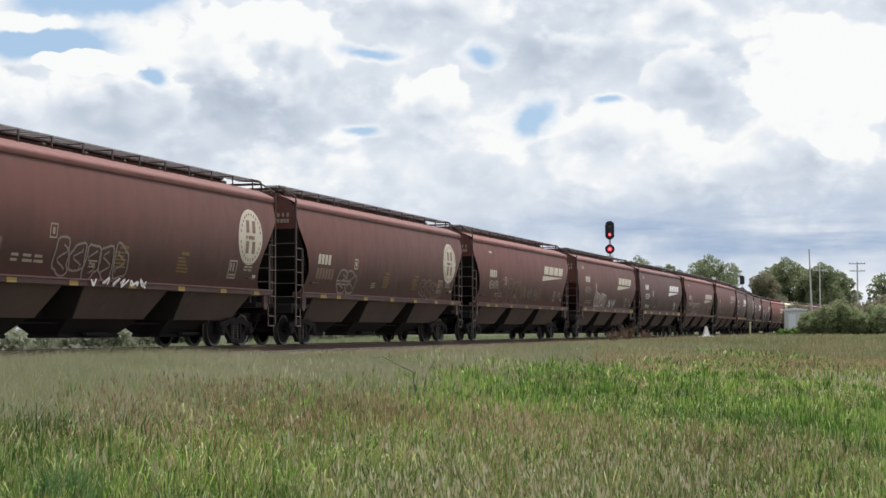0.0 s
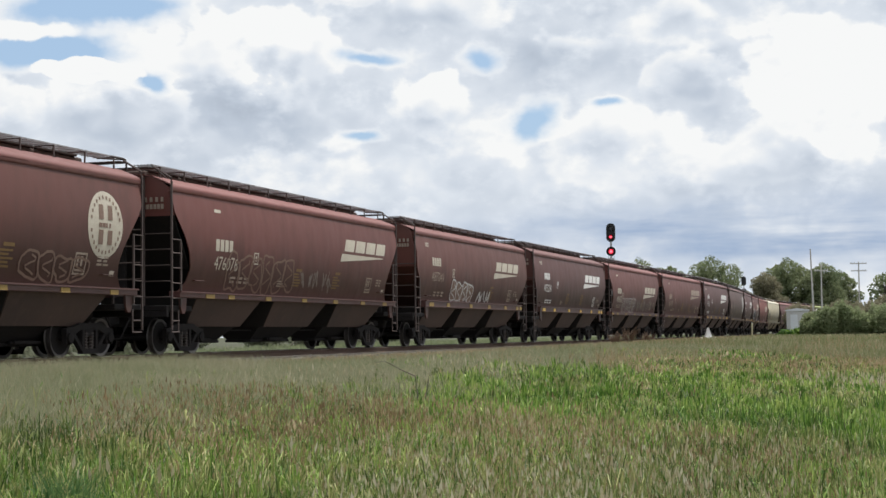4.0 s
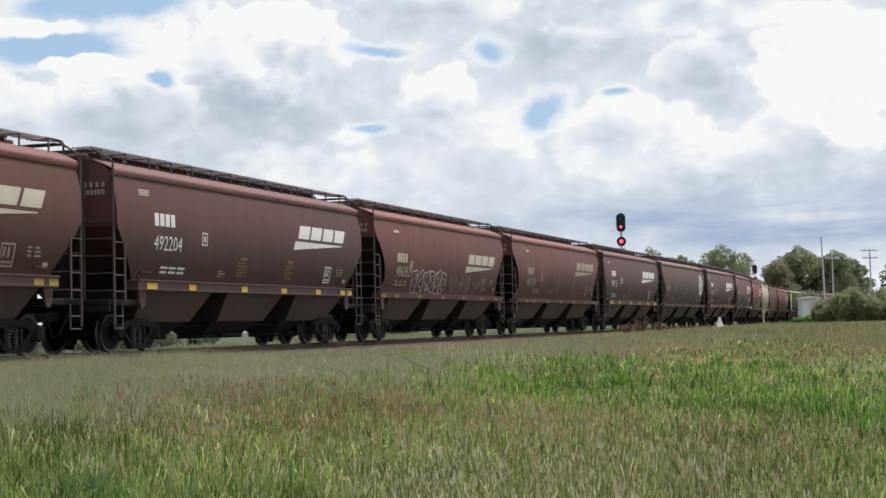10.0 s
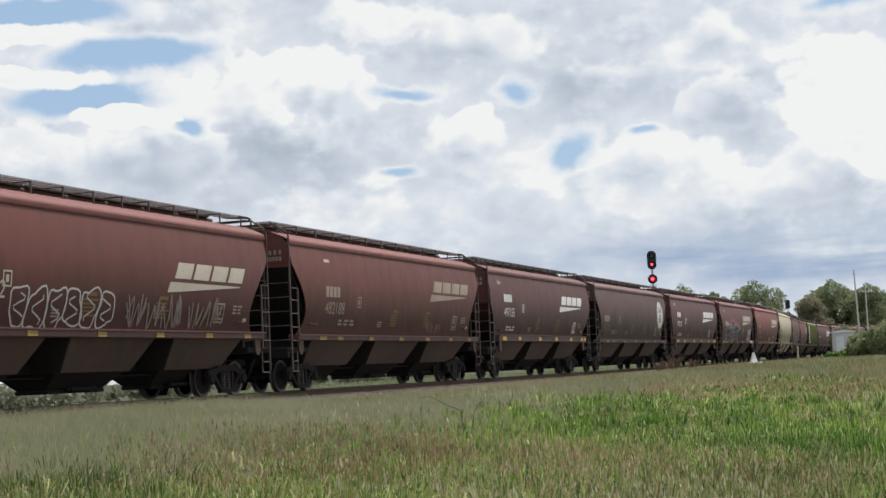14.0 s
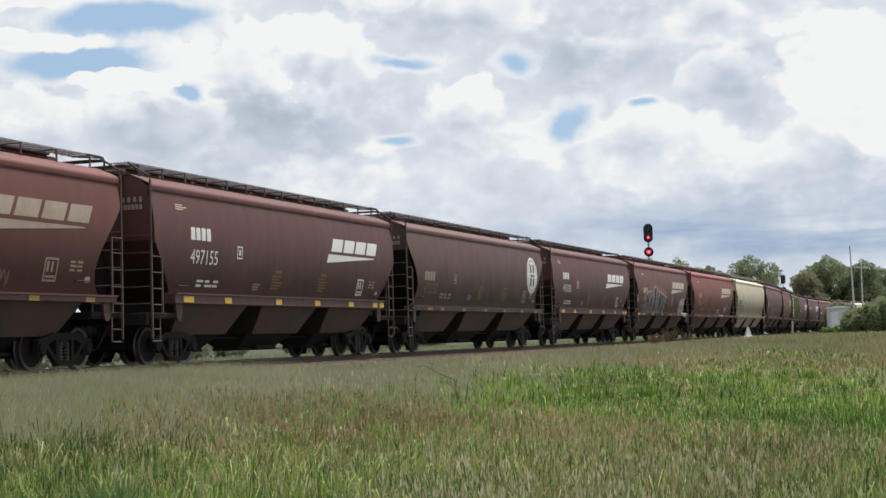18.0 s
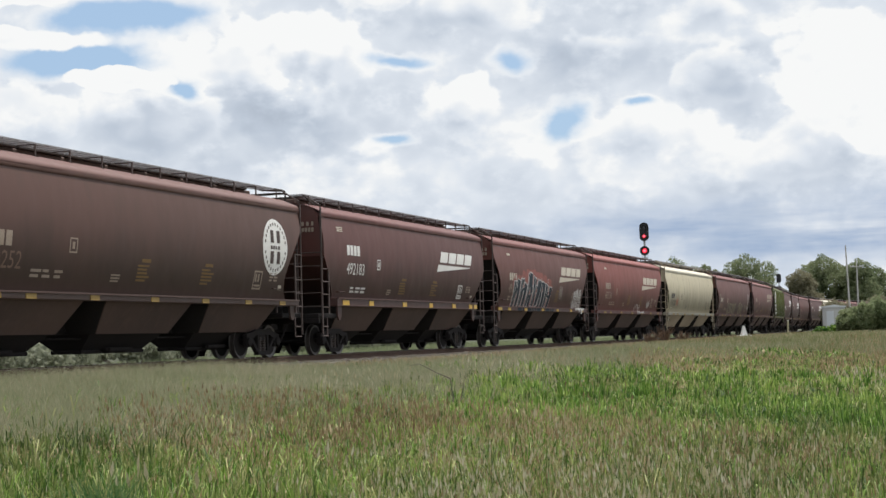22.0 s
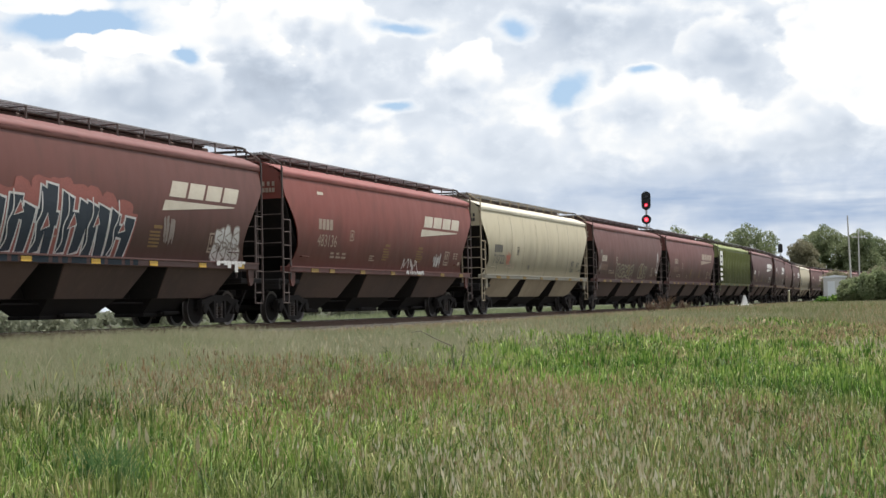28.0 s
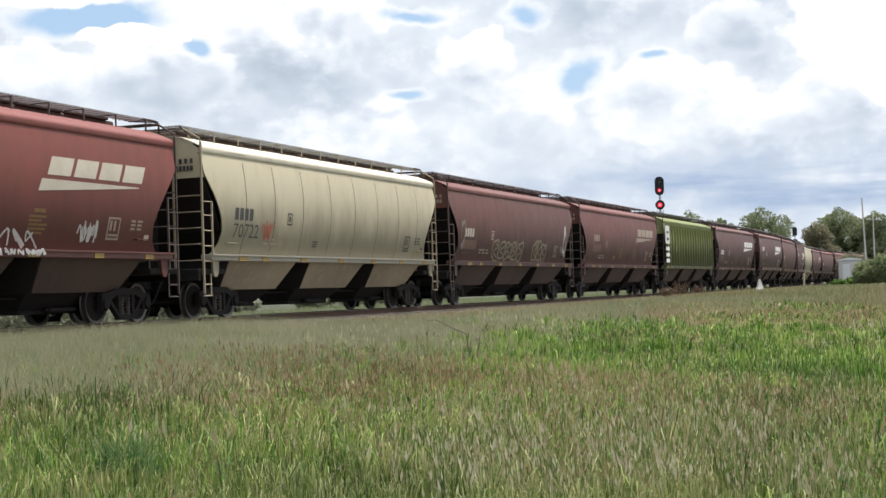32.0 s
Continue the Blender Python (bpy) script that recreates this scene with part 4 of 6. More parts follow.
    for i in (-1, 0, 1):
        cx = i * span
        t, b = span / 2 - 0.45, span / 2 - 0.80
        top, mid, low = z0 + 0.04, 0.72, 0.34
        v = [(cx + a * t, c * 1.48, top) for a in (-1, 1) for c in (-1, 1)] + [(cx + a * b, c * 0.95, mid) for a in (-1, 1) for c in (-1, 1)]
        # dust and the shade under the sill share this one colour
        part("hopper", Shape().add(v, box_faces), GRIMY_SHADED, car, "hopper bay dark with brake dust and coloured-in shade")
        v = [(cx + a * b, c * 0.80, mid) for a in (-1, 1) for c in (-1, 1)] + [(cx + a * (b - 0.3), c * 0.36, low) for a in (-1, 1) for c in (-1, 1)]
        # chute blackened to imitate the shade low under the bays
        part("discharge_chute", Shape().add(v, box_faces), BLACK, car, "discharge chute blackened for shade")
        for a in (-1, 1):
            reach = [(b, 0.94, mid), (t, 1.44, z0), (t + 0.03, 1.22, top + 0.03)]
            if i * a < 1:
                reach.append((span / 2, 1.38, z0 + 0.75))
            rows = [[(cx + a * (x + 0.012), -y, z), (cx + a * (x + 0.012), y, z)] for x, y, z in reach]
            # faces away from the sun; that shade is coloured in, over some soot
            part("bay_slope", Shape().sheet(rows, (a * 0.012, 0, 0)), SOOTY_SHADE, car, "sloping sheet between the bays, darkened with shade and soot")
        part("outlet_gate", Shape().box(cx - b + 0.25, cx + b - 0.25, -0.42, 0.42, 0.27, 0.36, 0.02).box(cx - 0.5, cx + 0.5, -0.62, -0.42, 0.32, 0.40, 0.01).tube([(cx - 0.6, -0.56, 0.36), (cx + 0.6, -0.56, 0.36)], 0.03, 6), BLACK, car)
    rod = Shape().tube([(-h + 2.8, -0.5, 0.62), (h - 2.8, -0.5, 0.62)], 0.022, 5).tube([(-h + 2.2, 0.6, 0.7), (h - 2.2, 0.6, 0.7)], 0.03, 5)
    part("brake_rod", rod, BLACK, car)
    part("brake_cylinder", Shape().lathe([(-0.3, 0.02), (-0.28, 0.14), (0.25, 0.14), (0.3, 0.05)], "x", 12, (h - 1.0, 0.5, 1.0)), BLACK, car)
    return car


def repaint(car, colour):
    for o in car.children_recursive:
        if o.type == "MESH" and o.data.materials and o.data.materials[0] == PAINT["brown"]:
            o.material_slots[0].link = "OBJECT"
            o.material_slots[0].material = PAINT[colour]
        elif o.type == "MESH" and o.data.materials and o.data.materials[0] == TOPLIT_PAINT["brown"]:
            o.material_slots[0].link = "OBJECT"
            o.material_slots[0].material = TOPLIT_PAINT[colour]
        elif colour == "cream" and o.type == "MESH" and o.name.split(".")[0] in ("hopper", "ladder", "end_ladder", "board_bracket"):
            o.material_slots[0].link = "OBJECT"
            o.material_slots[0].material = DIRTYCREAM


WHEEL, _dish = wheel_mesh()
for _p in list(WHEEL.polygons)[_dish:]:
    _p.material_index = 1
BOGIE = bogie_meshes()

# each wagon: far end along the line at the start, kind, paint, markings
TRAIN = [
    (-18.0, "curved", "brown", "plain"), (-0.05, "curved", "brown", "round"), (18.15, "curved", "brown", "round"),
    (36.35, "curved", "oxide", "slant"), (53.9, "angled", "brown", "slant"), (70.85, "angled", "maroon", "slant"),
    (87.45, "short", "oxide", "slant"), (105.55, "curved", "oxide", "slant"), (122.4, "angled", "maroon", "slant"),
    (140.45, "curved", "dusty", "round"), (157.45, "angled", "maroon", "slant"), (174.15, "short", "brown", "slant"),
    (192.15, "curved", "red", "slant"), (210.1, "curved", "cream", "plain"), (228.15, "curved", "brown", "plain"),
    (246.3, "curved", "oxide", "slant"), (263.4, "short", "green", "plain"), (281.5, "curved", "maroon", "slant"),
    (299.5, "angled", "maroon", "slant"), (316.6, "curved", "brown", "plain"), (334.4, "angled", "maroon", "slant"),
    (352.2, "curved", "cream", "plain"), (369.8, "angled", "brown", "slant"), (387.6, "curved", "brown", "plain"),
    (405.0, "short", "brown", "slant"), (422.2, "angled", "maroon", "slant"),
]
COLOUR_WORDS = {"oxide": "weathered red-brown", "brown": "grimy dark brown", "dusty": "dusty grey-brown", "maroon": "dark maroon-brown", "red": "faded brick-red", "cream": "dirty cream", "green": "olive green"}


def mark_wagon(i, car, kind, colour, style):
    """Paint marks, reflective strips and small stencils on the flank."""
    k = KINDS[kind]
    h = k["h"]
    far = lambda d: h - d            # measured from the far end
    pale = CLEANWHITE if colour in ("maroon",) else WHITE
    if i in (3, 4, 6):
        pale = WHITE
    if i in (7, 12, 15):
        pale = FADED if i != 12 else WHITE
    # reflective strips on the sill
    z0, z1 = k["sill"]
    zc = (z0 + z1) / 2 - 0.02
    hh = 0.075 if kind == "angled" else 0.055
    strip_mat = YELLOW if i in (5, 8, 10, 11) else DULLYELLOW
    for d in ((0.98, 1.55, 3.5, 6.0, 8.6, 11.6, 13.6) if kind == "angled" else (1.2, 3.3, 5.7, 8.2, 10.8, 13.2, 14.4)):
        wd = 0.5 if d in (13.6, 14.4) else 0.36
        part("reflective_strip", Shape().box(far(d) - wd, far(d), -1.606, -1.59, zc - hh, zc + hh), strip_mat, car, "yellow reflective strip")
    if style == "slant":
        dz = 0.0 if kind == "angled" else -0.24 if i == 6 else 0.02
        m = pale
        x0, wide = far(5.35 if i == 12 else 5.12), 3.7 if kind == "curved" else 3.5
        decal("logo_mark", block_mark(x0, 3.13 + dz, wide, 0.39, 4, 0.55, 0.15), m, car, "slanted block-shaped mark in off-white paint")
        foot = lambda f: 2.78 + dz + 0.235 * f
        wedge = [[(x0 - 0.32 + (wide + 0.2) * a, foot(a)), (x0 - 0.32 + (wide + 0.2) * b, foot(b)), (x0 - 0.32 + (wide + 0.2) * b, 3.04 + dz), (x0 - 0.32 + (wide + 0.2) * a + (0.13 if a == 0 else 0), 3.04 + dz)] for a, b in ((0, 0.25), (0.25, 0.5), (0.5, 0.75), (0.75, 1))]
        decal("logo_wedge", wedge, m, car)
    elif style == "round":
        c, zc2, r = far(1.78), 3.04, 0.78
        m = CLEANWHITE if i == 9 else WHITE
        seg = 28
        ang = [j * math.tau / seg for j in range(seg)]
        cuts = [-math.pi / 2 + math.pi * j / 14 for j in range(15)]
        decal("round_emblem", [[(c - r * math.cos(a), zc2 + r * math.sin(a)), (c + r * math.cos(a), zc2 + r * math.sin(a)), (c + r * math.cos(b2), zc2 + r * math.sin(b2)), (c - r * math.cos(b2), zc2 + r * math.sin(b2))] for a, b2 in zip(cuts, cuts[1:])], m, car, "round off-white emblem with a plain cross")
        body = EMBLEM if i == 9 else GHOST
        quads = []
        for qx in (-1, 1):
            for z0_, z1_ in ((-0.46, -0.12), (0.12, 0.46)):
                xa, xb = sorted((qx * 0.10, qx * 0.30))
                quads += rect(c + xa, c + xb, zc2 + z0_, zc2 + z1_, 0, 4)
        decal("emblem_field", quads, body, car, lift=0.013)
        dots = []
        for j in range(26):
            a = j * math.tau / 26
            if abs(math.sin(a)) < 0.12:
                continue
            x, z = c + 0.64 * math.cos(a), zc2 + 0.64 * math.sin(a)
            dots.append([(x - 0.03, z - 0.04), (x + 0.03, z - 0.04), (x + 0.03, z + 0.04), (x - 0.03, z + 0.04)])
        decal("emblem_border", dots, body, car, lift=0.013)
        decal("emblem_band", bars(c - 0.3, zc2 - 0.06, 0.6, 0.18, 1, 4, i), body, car, lift=0.013)
    # running numbers
    ang = kind == "angled"
    nx, bz, nz = (far(13.68), 3.04, 2.45) if ang else (far(15.0), 2.50, 2.05)
    if i in (3, 6, 7, 11, 12, 15):
        nx, bz, nz = far(13.2 if kind == "short" else 14.3), 2.72, 2.22
    wrd = FADED if i in (1, 7, 9, 12, 15) else INK if colour == "cream" else pale
    if colour != "green":
        decal("owner_mark", block_mark(nx, bz, 1.02, 0.31, 4, 0, 0.3), wrd, car)
    numbers = {3: "476076", 11: "496980", 7: "482188", 4: "487041", 5: "492204", 6: "496352", 8: "497155", 9: "472252", 10: "492183", 12: "483136", 13: "70722"}
    if i in numbers:
        nm = GHOST if i == 9 else FADED if i in (4, 7, 11, 12) else INK if i == 13 else pale
        stencil_number(numbers[i], nx, nz, 1.42, 0.36, nm, car, "painted running number")
    elif colour != "green":
        for j in range(6):
            decal("number_bar", rect(nx + j * 0.24, nx + j * 0.24 + 0.17, nz, nz + 0.33), GHOST if colour != "cream" else INK, car)
    # small boxes, load tables, yellow notices
    fx = far(11.2) if ang else far(11.9)
    fz = 2.66 if ang else 2.45
    decal("panel_frame", ring_rect(fx, fx + 0.3, fz, fz + 0.33, 0.035), wrd, car)
    decal("panel_mark", rect(fx + 0.1, fx + 0.2, fz + 0.09, fz + 0.24, 0, 1), wrd, car)
    decal("load_table", bars(far(13.2), 1.90, 1.3, 0.22, 2, 3, i), wrd if i in (8, 10, 5) else FADED, car)
    decal("inspection_table", bars(far(10.1), 1.88, 0.5, 0.2, 3, 1, i + 3), FADED if colour != "cream" else INK, car)
    decal("test_table", bars(far(2.0), 2.10, 0.55, 0.26, 3, 2, i + 4), FADED if colour != "cream" else INK, car)
    for d in (9.0, 5.9) if colour not in ("cream", "green") else ():
        decal("yellow_notice", bars(far(d), 1.92, 0.72, 0.42, 5, 1, i + int(d)) + rect(far(d) + 0.15, far(d) + 0.55, 2.36, 2.44, 0, 1), STENCIL, car)
    decal("consolidated_box", ring_rect(far(2.95), far(2.45), 1.86, 2.36, 0.045) + rect(far(2.86), far(2.78), 2.06, 2.28, 0, 1) + rect(far(2.70), far(2.62), 2.06, 2.28, 0, 1) + rect(far(2.88), far(2.52), 1.94, 1.99, 0, 1), CLEANWHITE if colour == "maroon" else FADED if colour != "cream" else INK, car)
    if kind == "angled" or i in (3, 6, 7, 11, 12):
        decal("roof_side_label", bars(far(14.35 if ang else 13.4 if kind == "short" else 14.3), 3.74, 0.62, 0.16, 3 if ang else 1, 1, i), WHITE, car)
    decal("small_label", rect(far(1.35), far(1.15), 1.88, 2.0, 0, 1), WHITE if colour != "cream" else INK, car)
    # mark on the end plate that faces the camera
    ed = Shape()
    rng = random.Random(i)
    for row, z in enumerate((3.86, 3.68)):
        for j in range(4 if row == 0 else 6):
            y = -1.28 + j * 0.13 * (6 / 4 if row == 0 else 1) * 0.8
            ed.box(-h - 0.012, -h + 0.0, y, y + 0.075, z, z + 0.12)
    part("end_mark", ed, FADED if colour != "cream" else INK, car)["kind"] = "stuff"
    if colour == "cream":
        for d in (1.9, 3.6, 5.4, 7.2, 9.0, 10.9, 12.7, 14.4):
            pts = [(far(d), z) for z in (1.64, 2.0, 2.4, 2.8, 3.2, 3.6, 4.0)]
            decal("weld_seam", ribbon(pts, 0.022), STEEL, car, lift=0.007)
    if colour == "green":
        for j in range(19):
            x = -h + 0.5 + (2 * h - 1.0) * j / 18
            part("side_stake", Shape().prism([(x - 0.05, 1.62), (x + 0.05, 1.62), (x + 0.05, 4.04), (x - 0.05, 4.04)], -1.68, -1.53), PAINT["green"], car)
        panel = Shape().box(far(15.4), far(14.3), -1.70, -1.68, 2.9, 3.95)
        part("white_panel", panel, CLEANWHITE, car, "white painted panel")
        lo = Shape()
        for z in (1.8, 2.15, 2.5):
            lo.box(far(15.3), far(14.4), -1.70, -1.68, z, z + 0.22)
        part("white_bars", lo, CLEANWHITE, car)
        dk = Shape().box(far(15.1), far(14.6), -1.712, -1.70, 3.1, 3.25).box(far(15.1), far(14.6), -1.712, -1.70, 3.5, 3.65)
        part("dark_bars", dk, INK, car)


def bubble(cx, cz, w, h_, seed, spike=0.0):
    """The rounded outline of one sprayed shape."""
    rng = random.Random(seed)
    ph = [rng.uniform(0, 6.28) for _ in range(3)]
    out = []
    n = 22
    for j in range(n):
        a = j * math.tau / n
        r = 1 + 0.13 * math.sin(2 * a + ph[0]) + 0.12 * math.sin(3 * a + ph[1]) + 0.06 * math.sin(5 * a + ph[2])
        if spike:
            r += spike * (1 if j % 3 == 0 else -0.4) * rng.uniform(0.4, 1)
        ca, sa_ = math.cos(a), math.sin(a)
        out.append((cx + w / 2 * r * math.copysign(abs(ca) ** 0.7, ca), cz + h_ / 2 * r * math.copysign(abs(sa_) ** 0.7, sa_)))
    return out


def spline(pts, steps=5):
    out = []
    n = len(pts)
    for i in range(n - 1):
        a, b_, c, d = pts[max(i - 1, 0)], pts[i], pts[i + 1], pts[min(i + 2, n - 1)]
        for k in range(steps):
            t = k / steps
            out.append(tuple(0.5 * (2 * b_[q] + (c[q] - a[q]) * t + (2 * a[q] - 5 * b_[q] + 4 * c[q] - d[q]) * t * t + (3 * b_[q] - a[q] - 3 * c[q] + d[q]) * t ** 3) for q in (0, 1)))
    return out + [pts[-1]]


def scrawl(x0, z0, w, h_, seed, glyphs=5, lw=0.05):
    """A fast hand-sprayed scrawl: one knotted stroke for each glyph."""
    rng = random.Random(seed)
    out = []
    cw = w / glyphs
    for j in range(glyphs):
        x = x0 + cw * j
        k = rng.randint(4, 6)
        pts = [(x + cw * rng.uniform(-0.1, 1.05), z0 + h_ * ((q % 2) * rng.uniform(0.65, 1.0) + (1 - q % 2) * rng.uniform(0.0, 0.4))) for q in range(k)]
        out += ribbon(spline(pts), lw * rng.uniform(0.8, 1.2))
    return out


def spray(name, car, x0, z0, w, h_, n, seed, mat, lw=0.05, fill=None, halo=None, spike=0.0, label=""):
    """A row of sprayed, outlined shapes, as an abstract tag."""
    strips, fills, halos, inner = [], [], [], []
    for j in range(n):
        rng = random.Random(seed * 31 + j)
        cw = w / n
        hh = h_ * rng.uniform(0.82, 1.05)
        ring = bubble(x0 + cw * (j + 0.5), z0 + h_ / 2 + rng.uniform(-0.05, 0.05) * h_, cw * 1.02, hh, seed * 7 + j, spike)
        strips += ribbon(ring, lw, True)
        c = (sum(p[0] for p in ring) / len(ring), sum(p[1] for p in ring) / len(ring))
        fills += [[c, ring[q], ring[(q + 1) % len(ring)]] for q in range(len(ring))]
        big = [(c[0] + (p[0] - c[0]) * 1.22, c[1] + (p[1] - c[1]) * 1.2) for p in ring]
        halos += [[ring[q], big[q], big[(q + 1) % len(ring)], ring[(q + 1) % len(ring)]] for q in range(len(ring))]
        path = [(c[0] + cw * 0.3 * math.sin(q * 1.1 + j), c[1] + hh * (0.34 - 0.68 * q / 7)) for q in range(8)]
        inner += ribbon(path, lw * 0.8)
    if halo:
        decal(name + "_glow", halos, halo, car, lift=0.008)
    if fill:
        decal(name + "_fill", fills, fill, car, "dark blue sprayed fill", lift=0.011)
    decal(name, strips + inner, mat, car, label or "sprayed outline tag", lift=0.014)


def piece(car, x0, z0, w, h_, n, seed):
    """An angular, filled and outlined sprayed piece with a soft halo."""
    rng = random.Random(seed)
    fill, edge, halo = [], [], []
    cw = w / n
    for j in range(n):
        base = x0 + j * cw
        lift = h_ * (1 - 0.32 * abs((j + 0.5) / n - 0.5) * 2)
        strokes = []
        for q in range(2):
            xb = base + cw * (0.08 + 0.48 * q) + rng.uniform(-0.05, 0.05) * cw
            xt = xb + rng.uniform(-0.05, 0.22) * cw
            bw = cw * rng.uniform(0.34, 0.44)
            zt = z0 + lift * rng.uniform(0.82, 1.05)
            zb = z0 + rng.uniform(-0.02, 0.06)
            strokes.append([(xb, zb), (xb + bw * 0.8, zb + rng.uniform(-0.05, 0.08)), (xt + bw, zt - rng.uniform(0.0, 0.16)), (xt - 0.04, zt)])
        zc = z0 + lift * rng.uniform(0.35, 0.62)
        strokes.append([(base + cw * 0.12, zc), (base + cw * 0.9, zc - 0.08), (base + cw * 0.95, zc + 0.2), (base + cw * 0.16, zc + 0.24)])
        for st in strokes:
            c = (sum(p[0] for p in st) / 4, sum(p[1] for p in st) / 4)
            grow = lambda d: [(p[0] + math.copysign(d, p[0] - c[0]), p[1] + math.copysign(d, p[1] - c[1])) for p in st]

            def cut(ring, k=4):
                out = []
                for a in range(k):
                    u, v = a / k, (a + 1) / k
                    mix = lambda p_, q_, f: (p_[0] + (q_[0] - p_[0]) * f, p_[1] + (q_[1] - p_[1]) * f)
                    out.append([mix(ring[0], ring[3], u), mix(ring[1], ring[2], u), mix(ring[1], ring[2], v), mix(ring[0], ring[3], v)])
                return out
            fill += cut(st)
            edge += cut(grow(0.05))
            halo += cut(grow(0.12))
    counter, rim = [], []
    for j in range(n):
        cx = x0 + (j + rng.uniform(0.4, 0.6)) * cw
        cz = z0 + h_ * rng.uniform(0.25, 0.62)
        a, b_ = cw * rng.uniform(0.10, 0.17), h_ * rng.uniform(0.07, 0.12)
        tri = [(cx - a, cz - b_), (cx + a, cz - b_ * 0.4), (cx + a * 0.2, cz + b_ * 1.3)]
        counter.append(tri)
        rim += ribbon(tri, 0.045, True)
        foot = [(cx - cw * 0.45, z0 + h_ * 0.04), (cx - cw * 0.3, z0 + h_ * 0.2), (cx - cw * 0.34, z0 + h_ * 0.42), (cx - cw * 0.2, z0 + h_ * 0.6), (cx - cw * 0.24, z0 + h_ * 0.86)]
        rim += ribbon(spline(foot), 0.04)
    # lobes of soft colour behind the shapes
    for j in range(9):
        c = (x0 + w * (j + 0.5) / 9, z0 + h_ * (0.86 - 0.25 * abs(j - 4) / 4))
        ring = bubble(c[0], c[1], w * 0.15, h_ * 0.5, seed * 9 + j)
        halo += [[c, ring[q], ring[(q + 1) % len(ring)]] for q in range(len(ring))]
    decal("graffiti_glow", halo, SPRAYPINK, car, "soft pink sprayed glow", lift=0.008)
    decal("graffiti_outline", edge, SPRAYWHITE, car, "white sprayed outline", lift=0.014)
    decal("graffiti_fill", fill, SPRAYBLUE, car, "dark blue sprayed letter shapes", lift=0.02)
    decal("graffiti_counter", counter, SPRAYPINK, car, "pink sprayed counters", lift=0.025)
    decal("graffiti_line", rim, SPRAYWHITE, car, "thin white sprayed lines", lift=0.03)


def tag_wagons(cars):
    far = lambda i, d: KINDS[TRAIN[i][1]]["h"] - d
    sp = lambda i, d1, d0, z0, z1, n, mat, **kw: spray("graffiti", cars[i], far(i, d1), z0, d1 - d0, z1 - z0, n, i * 13 + n, mat, **kw)
    sp(1, 11.6, 8.4, 1.66, 2.42, 5, SPRAYGREY, lw=0.055, label="grey sprayed tag above the sill")
    decal("graffiti_drips", scrawl(far(1, 10.3), 1.45, 2.6, 0.22, 4, 6, 0.045), SPRAYWHITE, cars[1], "white sprayed scrawl on the sill", flat=1.637)
    sp(2, 13.2, 11.6, 1.66, 2.4, 2, SPRAYGREY, lw=0.07)
    sp(2, 5.0, 2.4, 1.7, 2.3, 4, GHOST, lw=0.06)
    sp(3, 13.5, 9.0, 1.66, 2.75, 6, GHOST, lw=0.06)
    decal("graffiti_scrawl", scrawl(far(3, 8.6), 1.75, 2.6, 0.7, 3, 5, 0.045), SPRAYGREY, cars[3], "thin grey sprayed scrawl", lift=0.012)
    sp(4, 11.2, 8.3, 1.66, 2.55, 4, SPRAYWHITE, lw=0.06, fill=GHOST, label="white outlined sprayed tag")
    decal("graffiti_scrawl", scrawl(far(4, 7.6), 1.68, 2.0, 0.55, 2, 5, 0.055), SPRAYWHITE, cars[4], "white sprayed scrawl", lift=0.012)
    sp(6, 11.6, 7.7, 1.64, 2.50, 6, SPRAYWHITE, lw=0.045, label="white outlined bubble tag")
    decal("graffiti_scrawl", scrawl(far(6, 7.2), 1.66, 2.6, 0.85, 5, 8, 0.05), SPRAYGREY, cars[6], "grey sprayed scrawl", lift=0.012)
    decal("graffiti_scrawl", scrawl(far(6, 4.3), 1.7, 1.8, 0.8, 8, 5, 0.045), SPRAYGREY, cars[6], "grey sprayed scrawl", lift=0.012)
    decal("graffiti_scrawl", scrawl(far(7, 5.6), 1.7, 1.6, 0.4, 6, 4, 0.05), GHOST, cars[7], "ghosted sprayed scrawl", lift=0.012)
    piece(cars[11], far(11, 12.6), 1.62, 5.8, 1.52, 6, 3)
    sp(11, 2.75, 1.15, 1.60, 2.12, 4, SPRAYGREY, lw=0.045, fill=SPRAYWHITE, label="white sprayed throw-up")
    sp(11, 2.65, 1.30, 2.0, 2.55, 3, SPRAYGREY, lw=0.045, fill=SPRAYWHITE, label="white sprayed throw-up")
    runs = []
    for j, l in enumerate((0.10, 0.05, 0.09, 0.16, 0.06, 0.26, 0.12, 0.05)):
        runs += rect(far(11, 2.8) + 0.2 * j, far(11, 2.8) + 0.2 * j + 0.19, 1.64 - l, 1.66, 0, 1)
    decal("graffiti_runs", runs, SPRAYWHITE, cars[11], "white paint run over the sill", flat=1.637)
    decal("graffiti_scrawl", scrawl(far(11, 5.3), 1.98, 0.55, 0.72, 6, 4, 0.06), SPRAYGREY, cars[11], "grey sprayed scrawl", lift=0.012)
    drip = []
    for j in range(16):
        x = far(11, 12.2) + j * 0.36
        drip += rect(x, x + (0.22 if j % 4 else 0.36), 1.468, 1.598, 0, 1)
    decal("graffiti_spill", drip, SPRAYBLUE, cars[11], "blue spray on the sill", flat=1.596)
    decal("graffiti_scrawl", scrawl(far(12, 7.3), 1.62, 1.9, 0.42, 9, 4, 0.055), SPRAYWHITE, cars[12], "white sprayed scrawl", lift=0.012)
    decal("graffiti_runs", scrawl(far(12, 7.2), 1.47, 1.7, 0.14, 19, 7, 0.05), SPRAYWHITE, cars[12], "white sprayed runs on the sill", flat=1.637)
